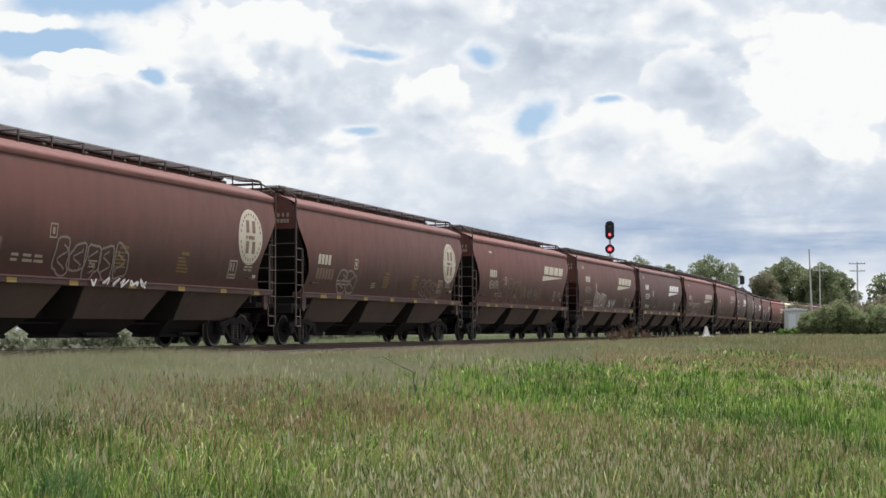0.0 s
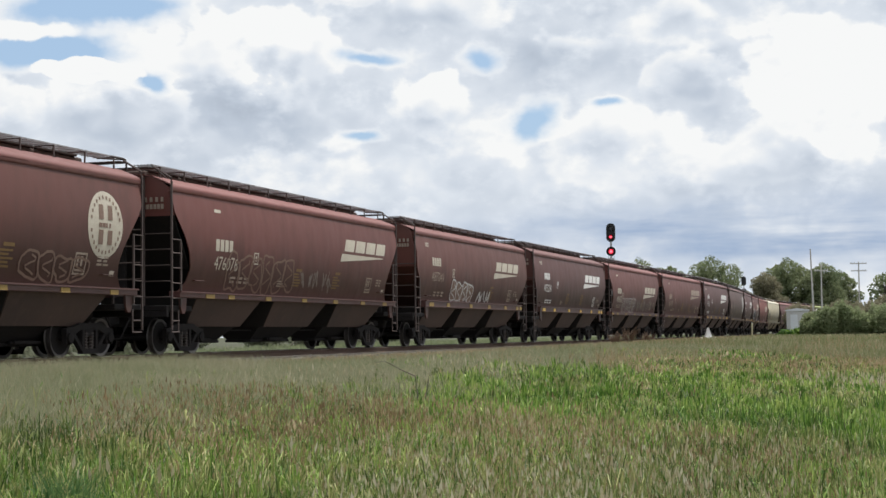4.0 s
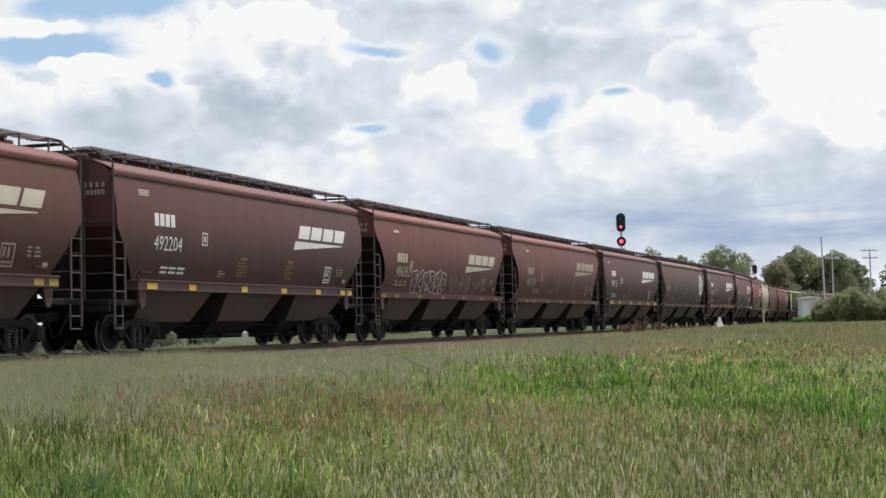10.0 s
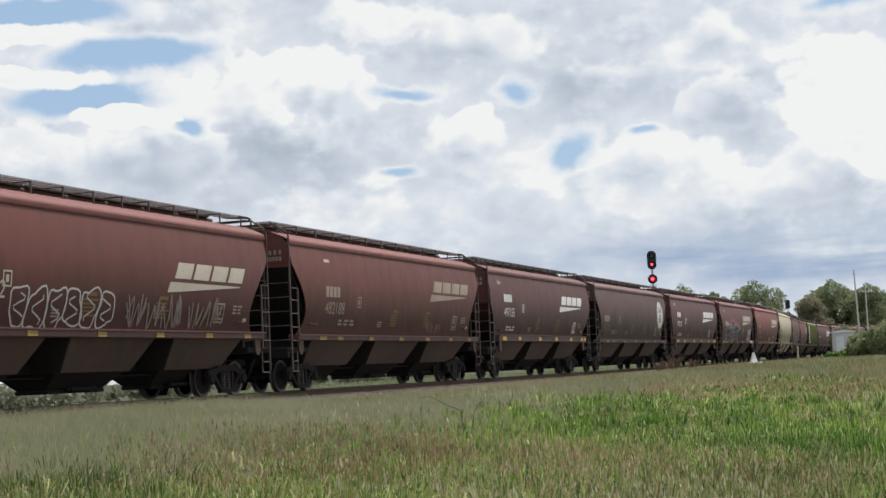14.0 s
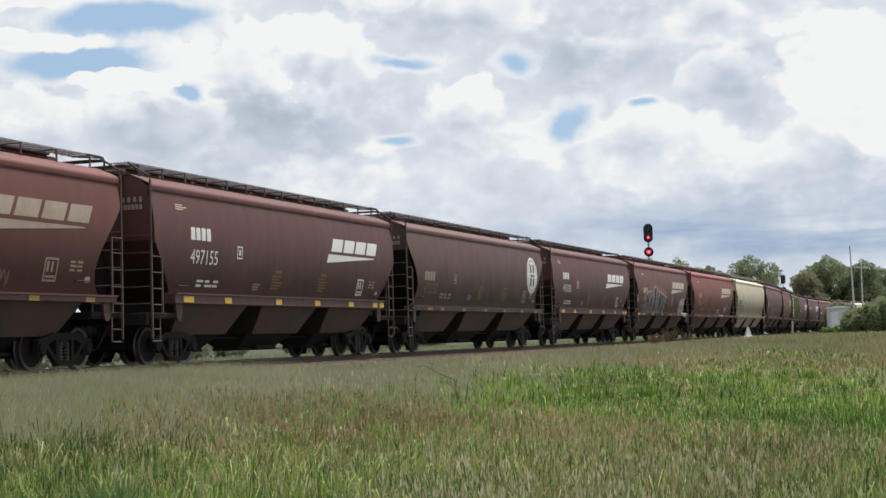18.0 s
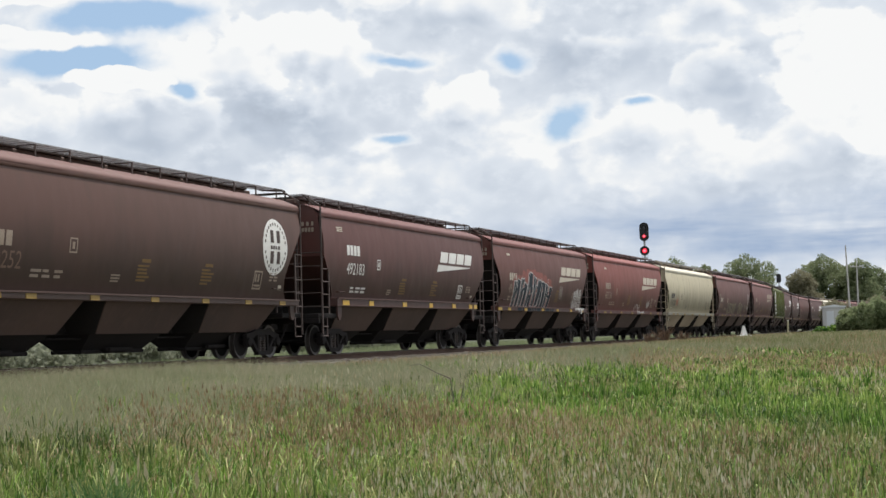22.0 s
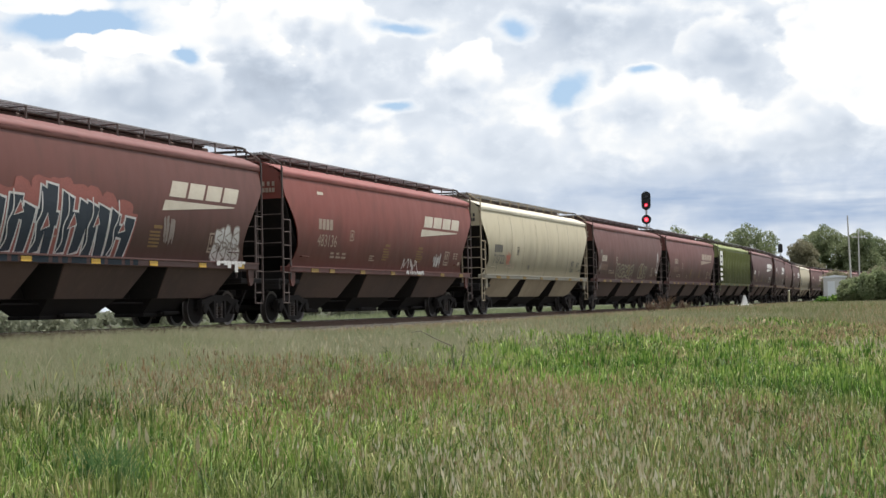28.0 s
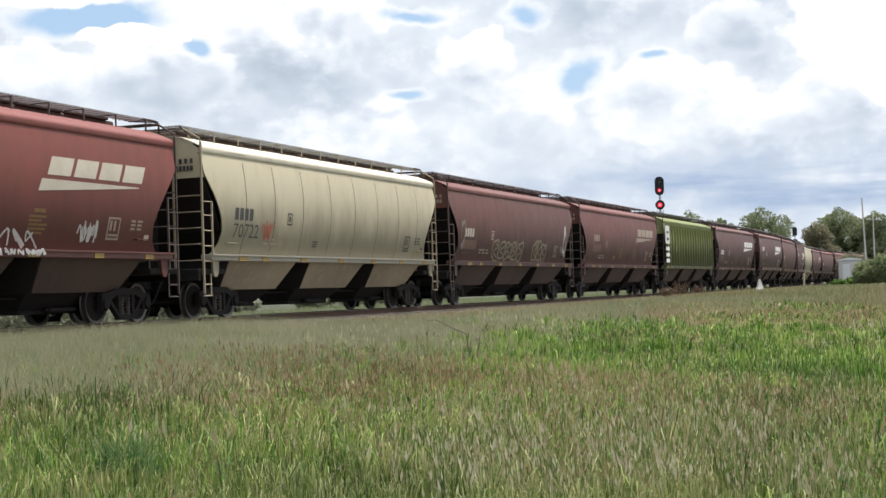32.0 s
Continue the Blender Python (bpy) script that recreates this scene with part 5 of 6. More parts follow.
    decal("graffiti_scrawl", scrawl(far(12, 4.1), 1.78, 0.8, 0.5, 7, 4, 0.045), SPRAYWHITE, cars[12], "white sprayed scrawl", lift=0.012)
    decal("graffiti_scrawl", scrawl(far(13, 13.4), 2.0, 0.6, 0.6, 7, 3, 0.035), SPRAYRED, cars[13], "small red sprayed scrawl", lift=0.012)
    sp(14, 11.6, 7.6, 1.66, 2.4, 5, SPRAYPALE, lw=0.09, label="pale sprayed letters")
    sp(14, 6.2, 4.2, 1.66, 2.45, 3, SPRAYPALE, lw=0.09)
    decal("white_splash", [bubble(far(14, 1.4), 2.6, 0.35, 1.4, 3)], SPRAYWHITE, cars[14], "white paint splash", lift=0.012)
    decal("white_splash", [bubble(far(14, 15.2), 2.6, 0.4, 1.2, 8)], SPRAYGREY, cars[14], "grey paint splash", lift=0.012)


def build_train():
    first = {}
    cars = []
    for i, (s_end, kind, colour, style) in enumerate(TRAIN):
        if kind not in first:
            first[kind] = wagon(kind)
            car = first[kind]
        else:
            car = None
        cars.append(car)
    for i, (s_end, kind, colour, style) in enumerate(TRAIN):
        if cars[i] is None:
            cars[i] = copy_thing(first[kind], Matrix())
    words = {"slant": "with slanted off-white mark", "round": "with round off-white emblem", "plain": "with plain flank"}
    for i, (s_end, kind, colour, style) in enumerate(TRAIN):
        repaint(cars[i], colour)
        mark_wagon(i, cars[i], kind, colour, style)
        extra = " and graffiti" if i in (1, 2, 3, 4, 6, 11, 12, 14) else ""
        tagged(cars[i], f"{COLOUR_WORDS[colour]} covered hopper wagon {words[style]}{extra}", "freight wagon", "wagons of the grain train")
    tag_wagons(cars)
    return cars


def wagon_pose(i, t):
    s_end, kind, _, _ = TRAIN[i]
    k = KINDS[kind]
    s = s_end - k["h"] - gone(t)
    q = k["h"] - k["bogie"]
    xa, ya, _ = line(s - q)
    xb, yb, _ = line(s + q)
    a = math.degrees(math.atan2(yb - ya, xb - xa))
    return pose((xa + xb) / 2, (ya + yb) / 2, RAIL_Z + 0.004, 0, 0, a)


# ---- signals and trackside things ----


def az_place(az, dist):
    a = radians(az)
    return dist * math.sin(a), dist * math.cos(a)


def build_signal(az, dist, top_el, turned, label):
    x, y = az_place(az, dist)
    zg = float(ground_z(x, y))
    top = EYE + dist * math.tan(radians(top_el))
    sig = new("railway_signal")
    sig.matrix_basis = pose(x, y, zg, 0, 0, turned)
    H_ = top - zg
    part("mast", Shape().tube([(0, 0.12, -0.1), (0, 0.12, H_ - 0.1)], 0.075, 10), ALU, sig, "slim grey metal mast")
    part("base", Shape().box(-0.35, 0.35, -0.25, 0.45, -0.2, 0.35, 0.03), CONCRETE, sig)
    oval = [(0.33 * math.cos(a), H_ - 0.65 + (0.34 if math.sin(a) >= 0 else -0.34) + 0.33 * math.sin(a)) for a in [j * math.tau / 24 for j in range(24)]]
    part("backboard", Shape().prism(oval, -0.02, 0.02), MATT, sig, "black oval backboard")
    disc = [(0.34 * math.cos(a), H_ - 2.0 + 0.34 * math.sin(a)) for a in [j * math.tau / 20 for j in range(20)]]
    part("lower_backboard", Shape().prism(disc, -0.02, 0.02), MATT, sig, "black round backboard")
    part("housing", Shape().box(-0.15, 0.15, 0.02, 0.28, H_ - 1.2, H_ - 0.1, 0.03).box(-0.14, 0.14, 0.02, 0.26, H_ - 2.14, H_ - 1.86, 0.03), MATT, sig)
    for z, mat, core in ((H_ - 0.36, DARKLENS, None), (H_ - 0.96, REDLAMP, PINKCORE), (H_ - 2.0, REDLAMP, PINKCORE)):
        if turned > 90 or turned < -90:
            core = None
        r = 0.12 if z != H_ - 2.0 else 0.17
        hood = Shape()
        n = 12
        rows = [[(1.25 * r * math.cos(math.pi * (j / n) * 1.5 - 0.785), -0.02 - d, z + 1.25 * r * math.sin(math.pi * (j / n) * 1.5 - 0.785)) for j in range(n + 1)] for d in (0, 0.28)]
        hood.sheet(rows, (0, 0, 0.012))
        part("hood", hood, MATT, sig)
        part("lens", Shape().lathe([(-0.05, r), (-0.035, r), (-0.02, r)], "y", 14, (0, 0, z)), mat, sig, "glowing red lens" if mat is REDLAMP else "")
        if core:
            part("lamp_core", Shape().lathe([(-0.062, r * 0.55), (-0.05, r * 0.6)], "y", 12, (0, 0, z)), core, sig)
    part("bracket", Shape().box(-0.05, 0.05, 0.0, 0.2, H_ - 1.55, H_ - 1.45).box(-0.18, 0.18, 0.1, 0.3, H_ - 2.62, H_ - 2.48, 0.02), ALU, sig)
    lad = Shape()
    for xx in (-0.2, 0.2):
        lad.tube([(xx, 0.5, 0), (xx, 0.3, H_ - 2.3)], 0.02, 5)
    for j in range(12):
        z = 0.4 + j * (H_ - 3) / 12
        lad.tube([(-0.2, 0.5 - 0.2 * z / H_, z), (0.2, 0.5 - 0.2 * z / H_, z)], 0.012, 4)
    part("ladder", lad, ALU, sig)
    tagged(sig, label, "railway signal", "railway signals")


def build_pole(az, dist, top_el, arms, lean, name, label, radius=0.15):
    x, y = az_place(az, dist)
    zg = float(ground_z(x, y))
    H_ = EYE + dist * math.tan(radians(top_el)) - zg
    po = new(name)
    po.matrix_basis = pose(x, y, zg, 0, lean, 0)
    part("shaft", Shape().tube([(0, 0, -0.3), (0, 0, H_ * 0.5), (0, 0, H_)], radius, 10, radius * 0.55), POLEWOOD, po)
    for dz, w in arms:
        part("crossarm", Shape().box(-w / 2, w / 2, -0.06, 0.06, H_ - dz - 0.07, H_ - dz + 0.07, 0.01), POLEWOOD, po)
        for q in (-0.46, -0.25, 0.25, 0.46):
            part("insulator", Shape().lathe([(0, 0.02), (0.04, 0.06), (0.12, 0.07), (0.16, 0.03)], "z", 8, (q * w, 0, H_ - dz + 0.07)), HUTLIGHT, po)
    tagged(po, label, "utility pole", "utility poles")


def build_hut():
    x, y = az_place(13.78, 213)
    zg = float(ground_z(x, y))
    hut = new("signal_hut")
    hut.matrix_basis = pose(x + 0.2, y, zg, 0, 0, -12)
    w, d, h_ = 1.45, 1.3, 3.35
    part("plinth", Shape().box(-w - 0.1, w + 0.1, -d - 0.1, d + 0.1, -0.3, 0.35, 0.03), CONCRETE, hut)
    part("cabin", Shape().box(-w, w, -d, d, 0.35, h_, 0.02), HUTWALL, hut)
    part("hut_roof", Shape().prism([(-w - 0.15, h_), (w + 0.15, h_), (w + 0.15, h_ + 0.12), (0, h_ + 0.35), (-w - 0.15, h_ + 0.12)], -d - 0.15, d + 0.15), HUTLIGHT, hut, "pale sheet roof")
    part("door", Shape().box(-0.95, 0.0, -d - 0.04, -d, 0.9, 2.85, 0.01), HUTLIGHT, hut, "pale grey door")
    tagged(hut, "small grey equipment hut with a pale door beside the track", "hut")


def build_markers():
    x, y = az_place(10.62, 110)
    zg = float(ground_z(x, y))
    m = new("trackside_marker")
    m.matrix_basis = pose(x, y, zg, 0, 0, 8)
    part("slab", Shape().box(-0.48, 0.48, -0.4, 0.4, -0.1, 0.30, 0.03), CLEANWHITE, m)
    part("pyramid", Shape().add([(-0.22, -0.2, 0.3), (0.22, -0.2, 0.3), (0.22, 0.2, 0.3), (-0.22, 0.2, 0.3), (-0.06, -0.06, 0.98), (0.06, -0.06, 0.98), (0.06, 0.06, 0.98), (-0.06, 0.06, 0.98)], [(0, 1, 5, 4), (1, 2, 6, 5), (2, 3, 7, 6), (3, 0, 4, 7), (4, 5, 6, 7), (3, 2, 1, 0)]), CLEANWHITE, m)
    tagged(m, "white painted concrete trackside marker on a slab", "track marker")
    x, y = az_place(12.2, 160)
    zg = float(ground_z(x, y))
    p = new("marker_post")
    p.matrix_basis = pose(x, y, zg, 0, 1.5, 0)
    part("post", Shape().tube([(0, 0, -0.2), (0, 0, 1.45)], 0.1, 8), worn("yellow_post_paint", (0.56, 0.52, 0.33), (0.46, 0.43, 0.3), (0.6, 0.57, 0.45), 0.6), p)
    part("cap", Shape().lathe([(1.45, 0.11), (1.5, 0.1), (1.53, 0.03)], "z", 8), CLEANWHITE, p)
    tagged(p, "pale yellow marker post beside the track", "marker post")


# ---- trees and bushes ----


def leaf_cloud(name, lumps, count, size, mat, seed):
    """Many small leaf clumps scattered through overlapping lumps (x, y, z, rx, ry, rz)."""
    rng = np.random.default_rng(seed)
    lumps = np.asarray(lumps, float)
    vol = lumps[:, 3] * lumps[:, 5]
    pick = rng.choice(len(lumps), count, p=vol / vol.sum())
    d = rng.standard_normal((count, 3))
    d /= np.linalg.norm(d, axis=1)[:, None]
    rad = rng.uniform(0.3, 1.0, count) ** 0.45 * (1 + 0.10 * np.sin(d[:, 0] * 7 + pick) + 0.08 * np.sin(d[:, 2] * 9 + pick * 2))
    c = lumps[pick, :3] + d * rad[:, None] * lumps[pick, 3:6]
    u = rng.standard_normal((count, 3)) + d * 0.2
    u /= np.linalg.norm(u, axis=1)[:, None]
    w = np.cross(u, rng.standard_normal((count, 3)))
    w /= np.linalg.norm(w, axis=1)[:, None]
    sz = size * rng.uniform(0.5, 1.4, count)[:, None]
    v = np.stack([c - u * sz, c + w * sz * 0.55, c + u * sz, c - w * sz * 0.55], 1)
    return big_mesh(name, v, np.arange(count * 4), mat, 4)


def build_tree(az, dist, top_el, width, seed, mat, label, low=0.25, count=9000, leaf=0.30, thin=False):
    x, y = az_place(az, dist)
    zg = float(ground_z(x, y))
    H_ = EYE + dist * math.tan(radians(top_el)) - zg
    rng = random.Random(seed)
    tree = new("tree")
    tree.matrix_basis = pose(x, y, zg)
    tr = Shape().tube([(0, 0, -0.3), (0.1, 0, H_ * 0.25), (0.25, 0.1, H_ * 0.5), (0.2, 0, H_ * 0.75)], H_ * 0.03, 8, H_ * 0.008)
    lumps = []
    nl = 16
    for j in range(nl):
        a = j * 2.4 + rng.uniform(-0.3, 0.3)
        lev = low + (0.86 - low) * (j + 0.5) / nl
        spread = width / 2 * math.sin(math.pi * min(1, 0.25 + 0.72 * (lev - low) / (1 - low))) * rng.uniform(0.45, 0.8)
        cx, cy, cz = spread * math.cos(a), spread * math.sin(a), H_ * lev
        r = width * rng.uniform(0.15, 0.24)
        lumps.append((cx, cy, cz, r, r, min(r * 0.85, H_ - cz)))
        tr.tube([(0.1, 0, H_ * max(0.15, lev - 0.3)), (cx * 0.5, cy * 0.5, cz - r * 0.5), (cx, cy, cz)], H_ * 0.011, 5, H_ * 0.003)
    part("trunk", tr, BARK, tree)
    me = leaf_cloud("crown", lumps, count if not thin else count // 3, leaf, mat, seed)
    part("crown", me, mat, tree)
    tagged(tree, label, "tree", "trees behind the track")


def build_bush(x, y, w, d, h_, seed, mat, label, count=3600, leaf=0.2, group="bushes beside the track"):
    rng = random.Random(seed)
    zg = float(ground_z(x, y))
    b = new("bush")
    b.matrix_basis = pose(x, y, zg)
    lumps = []
    st = Shape()
    for j in range(11):
        px, py = rng.uniform(-0.42, 0.42) * w, rng.uniform(-0.4, 0.4) * d
        hh = h_ * rng.uniform(0.7, 1.0) * (1 - 0.3 * abs(px) / (w / 2))
        r = w * rng.uniform(0.12, 0.22)
        lumps.append((px, py, hh * 0.55, r, r, hh * 0.46))
        st.tube([(px * 0.4, py * 0.4, -0.1), (px * 0.8, py * 0.8, hh * 0.4), (px, py, hh * 0.8)], 0.05, 5, 0.015)
    part("stem", st, BARK, b)
    part("foliage", leaf_cloud("foliage", lumps, count, leaf, mat, seed), mat, b)
    tagged(b, label, "bush", group)


def build_trees():
    build_tree(10.78, 300, 2.78, 13.0, 3, LEAF, "round green leafy tree beyond the railway", 0.2, 20000, 0.2)
    build_tree(8.25, 330, 2.78, 13.0, 5, LEAF, "low green treetop beyond the railway", 0.2, 14000, 0.22)
    build_tree(9.3, 340, 2.66, 8.0, 6, LEAF, "small green treetop beyond the railway", 0.2, 12000, 0.22)
    build_tree(13.45, 330, 2.62, 13.0, 8, LEAF, "tall spreading green tree beyond the railway", 0.12, 24000, 0.22)
    build_tree(12.75, 315, 2.15, 9.5, 9, LEAFBROWN, "olive-brown leafy tree beyond the railway", 0.1, 16000, 0.22)
    build_tree(14.7, 325, 2.5, 11.5, 10, LEAF, "green leafy tree beyond the railway", 0.12, 20000, 0.22)
    build_tree(15.4, 335, 2.2, 8.5, 12, LEAF, "green leafy tree with a ragged crown", 0.25, 12000, 0.22)
    build_tree(16.95, 250, 2.25, 5.0, 11, LEAF, "thin sparse tree with open branches", 0.45, 2400, 0.3, True)
    build_tree(12.0, 360, 1.6, 7.0, 14, LEAFBROWN, "distant olive tree beyond the railway", 0.1)
    # bushes that hide the far curve
    rng = random.Random(4)
    for j in range(9):
        az = 14.75 + j * 0.5
        dist = 150 + rng.uniform(-8, 12)
        x, y = az_place(az, dist)
        build_bush(x, y, 4.6, 3.6, 2.9 + 0.5 * math.sin(j * 1.7), 20 + j, BUSHLEAF, "dense green bush beside the railway", 9500, 0.12)
    for j in range(9):
        az = 14.6 + j * 0.8
        x, y = az_place(az - 0.15, 222 + rng.uniform(-8, 8))
        build_bush(x, y, 8.0, 5.0, 5.9 + rng.uniform(-0.5, 0.5), 40 + j, LEAFBROWN, "olive scrub behind the bushes", 9000, 0.19, "scrub behind the bushes")
    x, y = az_place(13.95, 148)
    build_bush(x, y, 4.2, 2.5, 1.2, 57, GRASSLUSH, "low bright green shrub in front of the hut", 2400, 0.15)
    # low scrub beyond the rails, seen under the wagons
    for j in range(16):
        s = -24 + j * 7.5
        x, y, _ = line(s, -26 + rng.uniform(-4, 4))
        build_bush(x, y, 5.0, 3.5, 1.9 + rng.uniform(-0.4, 0.5), 60 + j, SCRUB, "low pale olive scrub beyond the rails", 3000, 0.13, "scrub beyond the rails")


# ---- grass ----


def blades(name, x, y, length, width, lean, mat, seed, label, z_off=-0.02, category="grass", away=None, curl=False):
    """Many bent blades, three triangles each, rooted on the ground."""
    n = len(x)
    rng = np.random.default_rng(seed)
    z = ground_z(x, y) + z_off
    a = rng.uniform(0, 2 * np.pi, n) if away is None else away
    # face the broad side roughly across the field
    fa = rng.normal(0, 0.7, n)
    wx, wy = np.cos(fa) * width / 2, np.sin(fa) * width / 2
    bx, by = np.cos(a) * lean * length, np.sin(a) * lean * length
    p = np.stack([x, y, z], 1)
    w = np.stack([wx, wy, np.zeros(n)], 1)
    mid = p + np.stack([bx * 0.3, by * 0.3, length * 0.55], 1)
    tip = p + np.stack([bx, by, length * (1 - 0.25 * lean)], 1)
    if curl:
        # the last third droops
        mid = p + np.stack([bx * 0.22, by * 0.22, length * 0.5], 1)
        bow = p + np.stack([bx * 0.62, by * 0.62, length * (0.90 - 0.12 * lean)], 1)
        tip = p + np.stack([bx * 1.25, by * 1.25, length * (1.02 - 0.42 * lean)], 1)
        v = np.stack([p - w * 0.7, p + w * 0.7, mid - w, mid + w, bow - w * 0.8, bow + w * 0.8, tip], 1)
        tri = np.array([(0, 1, 3), (0, 3, 2), (2, 3, 5), (2, 5, 4), (4, 5, 6)])
    else:
        v = np.stack([p - w, p + w, mid - w * 0.75, mid + w * 0.75, tip], 1)
        tri = np.array([(0, 1, 3), (0, 3, 2), (2, 3, 4)])
    f = tri[None] + (np.arange(n) * v.shape[1])[:, None, None]
    return tagged(new(name, big_mesh(name, v, f, mat, 3)), label, category, kind="stuff")


def heads(name, x, y, height, size, mat, seed, label, lean=0.25):
    """Thin stalks that carry a slim seed head."""
    n = len(x)
    rng = np.random.default_rng(seed)
    z = ground_z(x, y)
    a = rng.uniform(0, 2 * np.pi, n)
    lx, ly = np.cos(a) * lean * height * rng.uniform(0.2, 1, n), np.sin(a) * lean * height * rng.uniform(0.2, 1, n)
    p = np.stack([x, y, z], 1)
    t = p + np.stack([lx, ly, height], 1)
    fa = rng.normal(0, 0.8, n)
    w = np.stack([np.cos(fa), np.sin(fa), np.zeros(n)], 1)
    sw = w * (size * 0.09)[:, None]
    hw = w * (size * 0.11)[:, None]
    up = np.stack([lx, ly, height], 1)
    up /= np.linalg.norm(up, axis=1)[:, None]
    hd = t + up * size[:, None]
    mid = t + up * (size * 0.4)[:, None]
    v = np.stack([p - sw * 0.6, p + sw * 0.6, t, mid - hw, mid + hw, hd], 1)
    tri = np.array([(0, 1, 2), (2, 4, 3), (3, 4, 5)])
    f = tri[None] + (np.arange(n) * 6)[:, None, None]
    return tagged(new(name, big_mesh(name, v, f, mat, 3)), label, "grass", kind="stuff")


def drift(x, y, seed):
    """Slow variation over the field, about -1 to 1."""
    r = np.random.default_rng(seed)
    v = np.zeros(len(x))
    for _ in range(7):
        kx, ky, ph = r.normal(0, 0.55), r.normal(0, 0.42), r.uniform(0, 6.28)
        v += np.sin(kx * x + ky * y + ph)
    return v / 3.0


def scatter(n, r0, r1, a0, a1, seed, power=1.0, clump=1):
    """Places in a sector of the field; clump: how many share one tussock."""
    rng = np.random.default_rng(seed)
    m = n // clump
    r = r0 + (r1 - r0) * rng.uniform(0, 1, m) ** power
    a = np.radians(rng.uniform(a0, a1, m))
    x, y = np.repeat(r * np.sin(a), clump), np.repeat(r * np.cos(a), clump)
    if clump > 1:
        sp = 0.02 + 0.003 * np.repeat(r, clump)
        x, y = x + rng.normal(0, 1, len(x)) * sp, y + rng.normal(0, 1, len(y)) * sp
    return x, y, np.hypot(x, y), rng


def tussocks(name, n, each, r0, r1, a0, a1, height, spread, width, mat, seed, label, power=1.0, where=None):
    """Tufts of blades that fan out from a shared root; where: which roots to keep."""
    rng = np.random.default_rng(seed)
    r = r0 + (r1 - r0) * rng.uniform(0, 1, n) ** power
    a = np.radians(rng.uniform(a0, a1, n))
    cx, cy = r * np.sin(a), r * np.cos(a)
    keep = from_track(cx, cy) > 9.5 + rng.normal(0, 0.8, n)
    if where is not None:
        keep &= where(cx, cy, rng)
    cx, cy = cx[keep], cy[keep]
    m = len(cx)
    big = rng.uniform(0.6, 1.25, m)
    d, ang = np.abs(rng.normal(0, 1, (m, each))), rng.uniform(0, 2 * np.pi, (m, each))
    off = d * spread * big[:, None]
    x, y = (cx[:, None] + off * np.cos(ang)).ravel(), (cy[:, None] + off * np.sin(ang)).ravel()
    ln = (height * big[:, None] * rng.uniform(0.45, 1.05, (m, each)) * (1 - 0.13 * d)).ravel()
    lean = np.clip(0.08 + 0.16 * d + rng.normal(0, 0.1, (m, each)), 0.02, 0.85).ravel()
    wd = width * np.clip(np.hypot(x, y) / 16, 0.75, 3) * rng.uniform(0.6, 1.3, x.shape)
    blades(name, x, y, np.clip(ln, 0.06, 1), wd, lean, mat, seed + 1, label, away=(ang + rng.normal(0, 0.5, (m, each))).ravel(), curl=True)


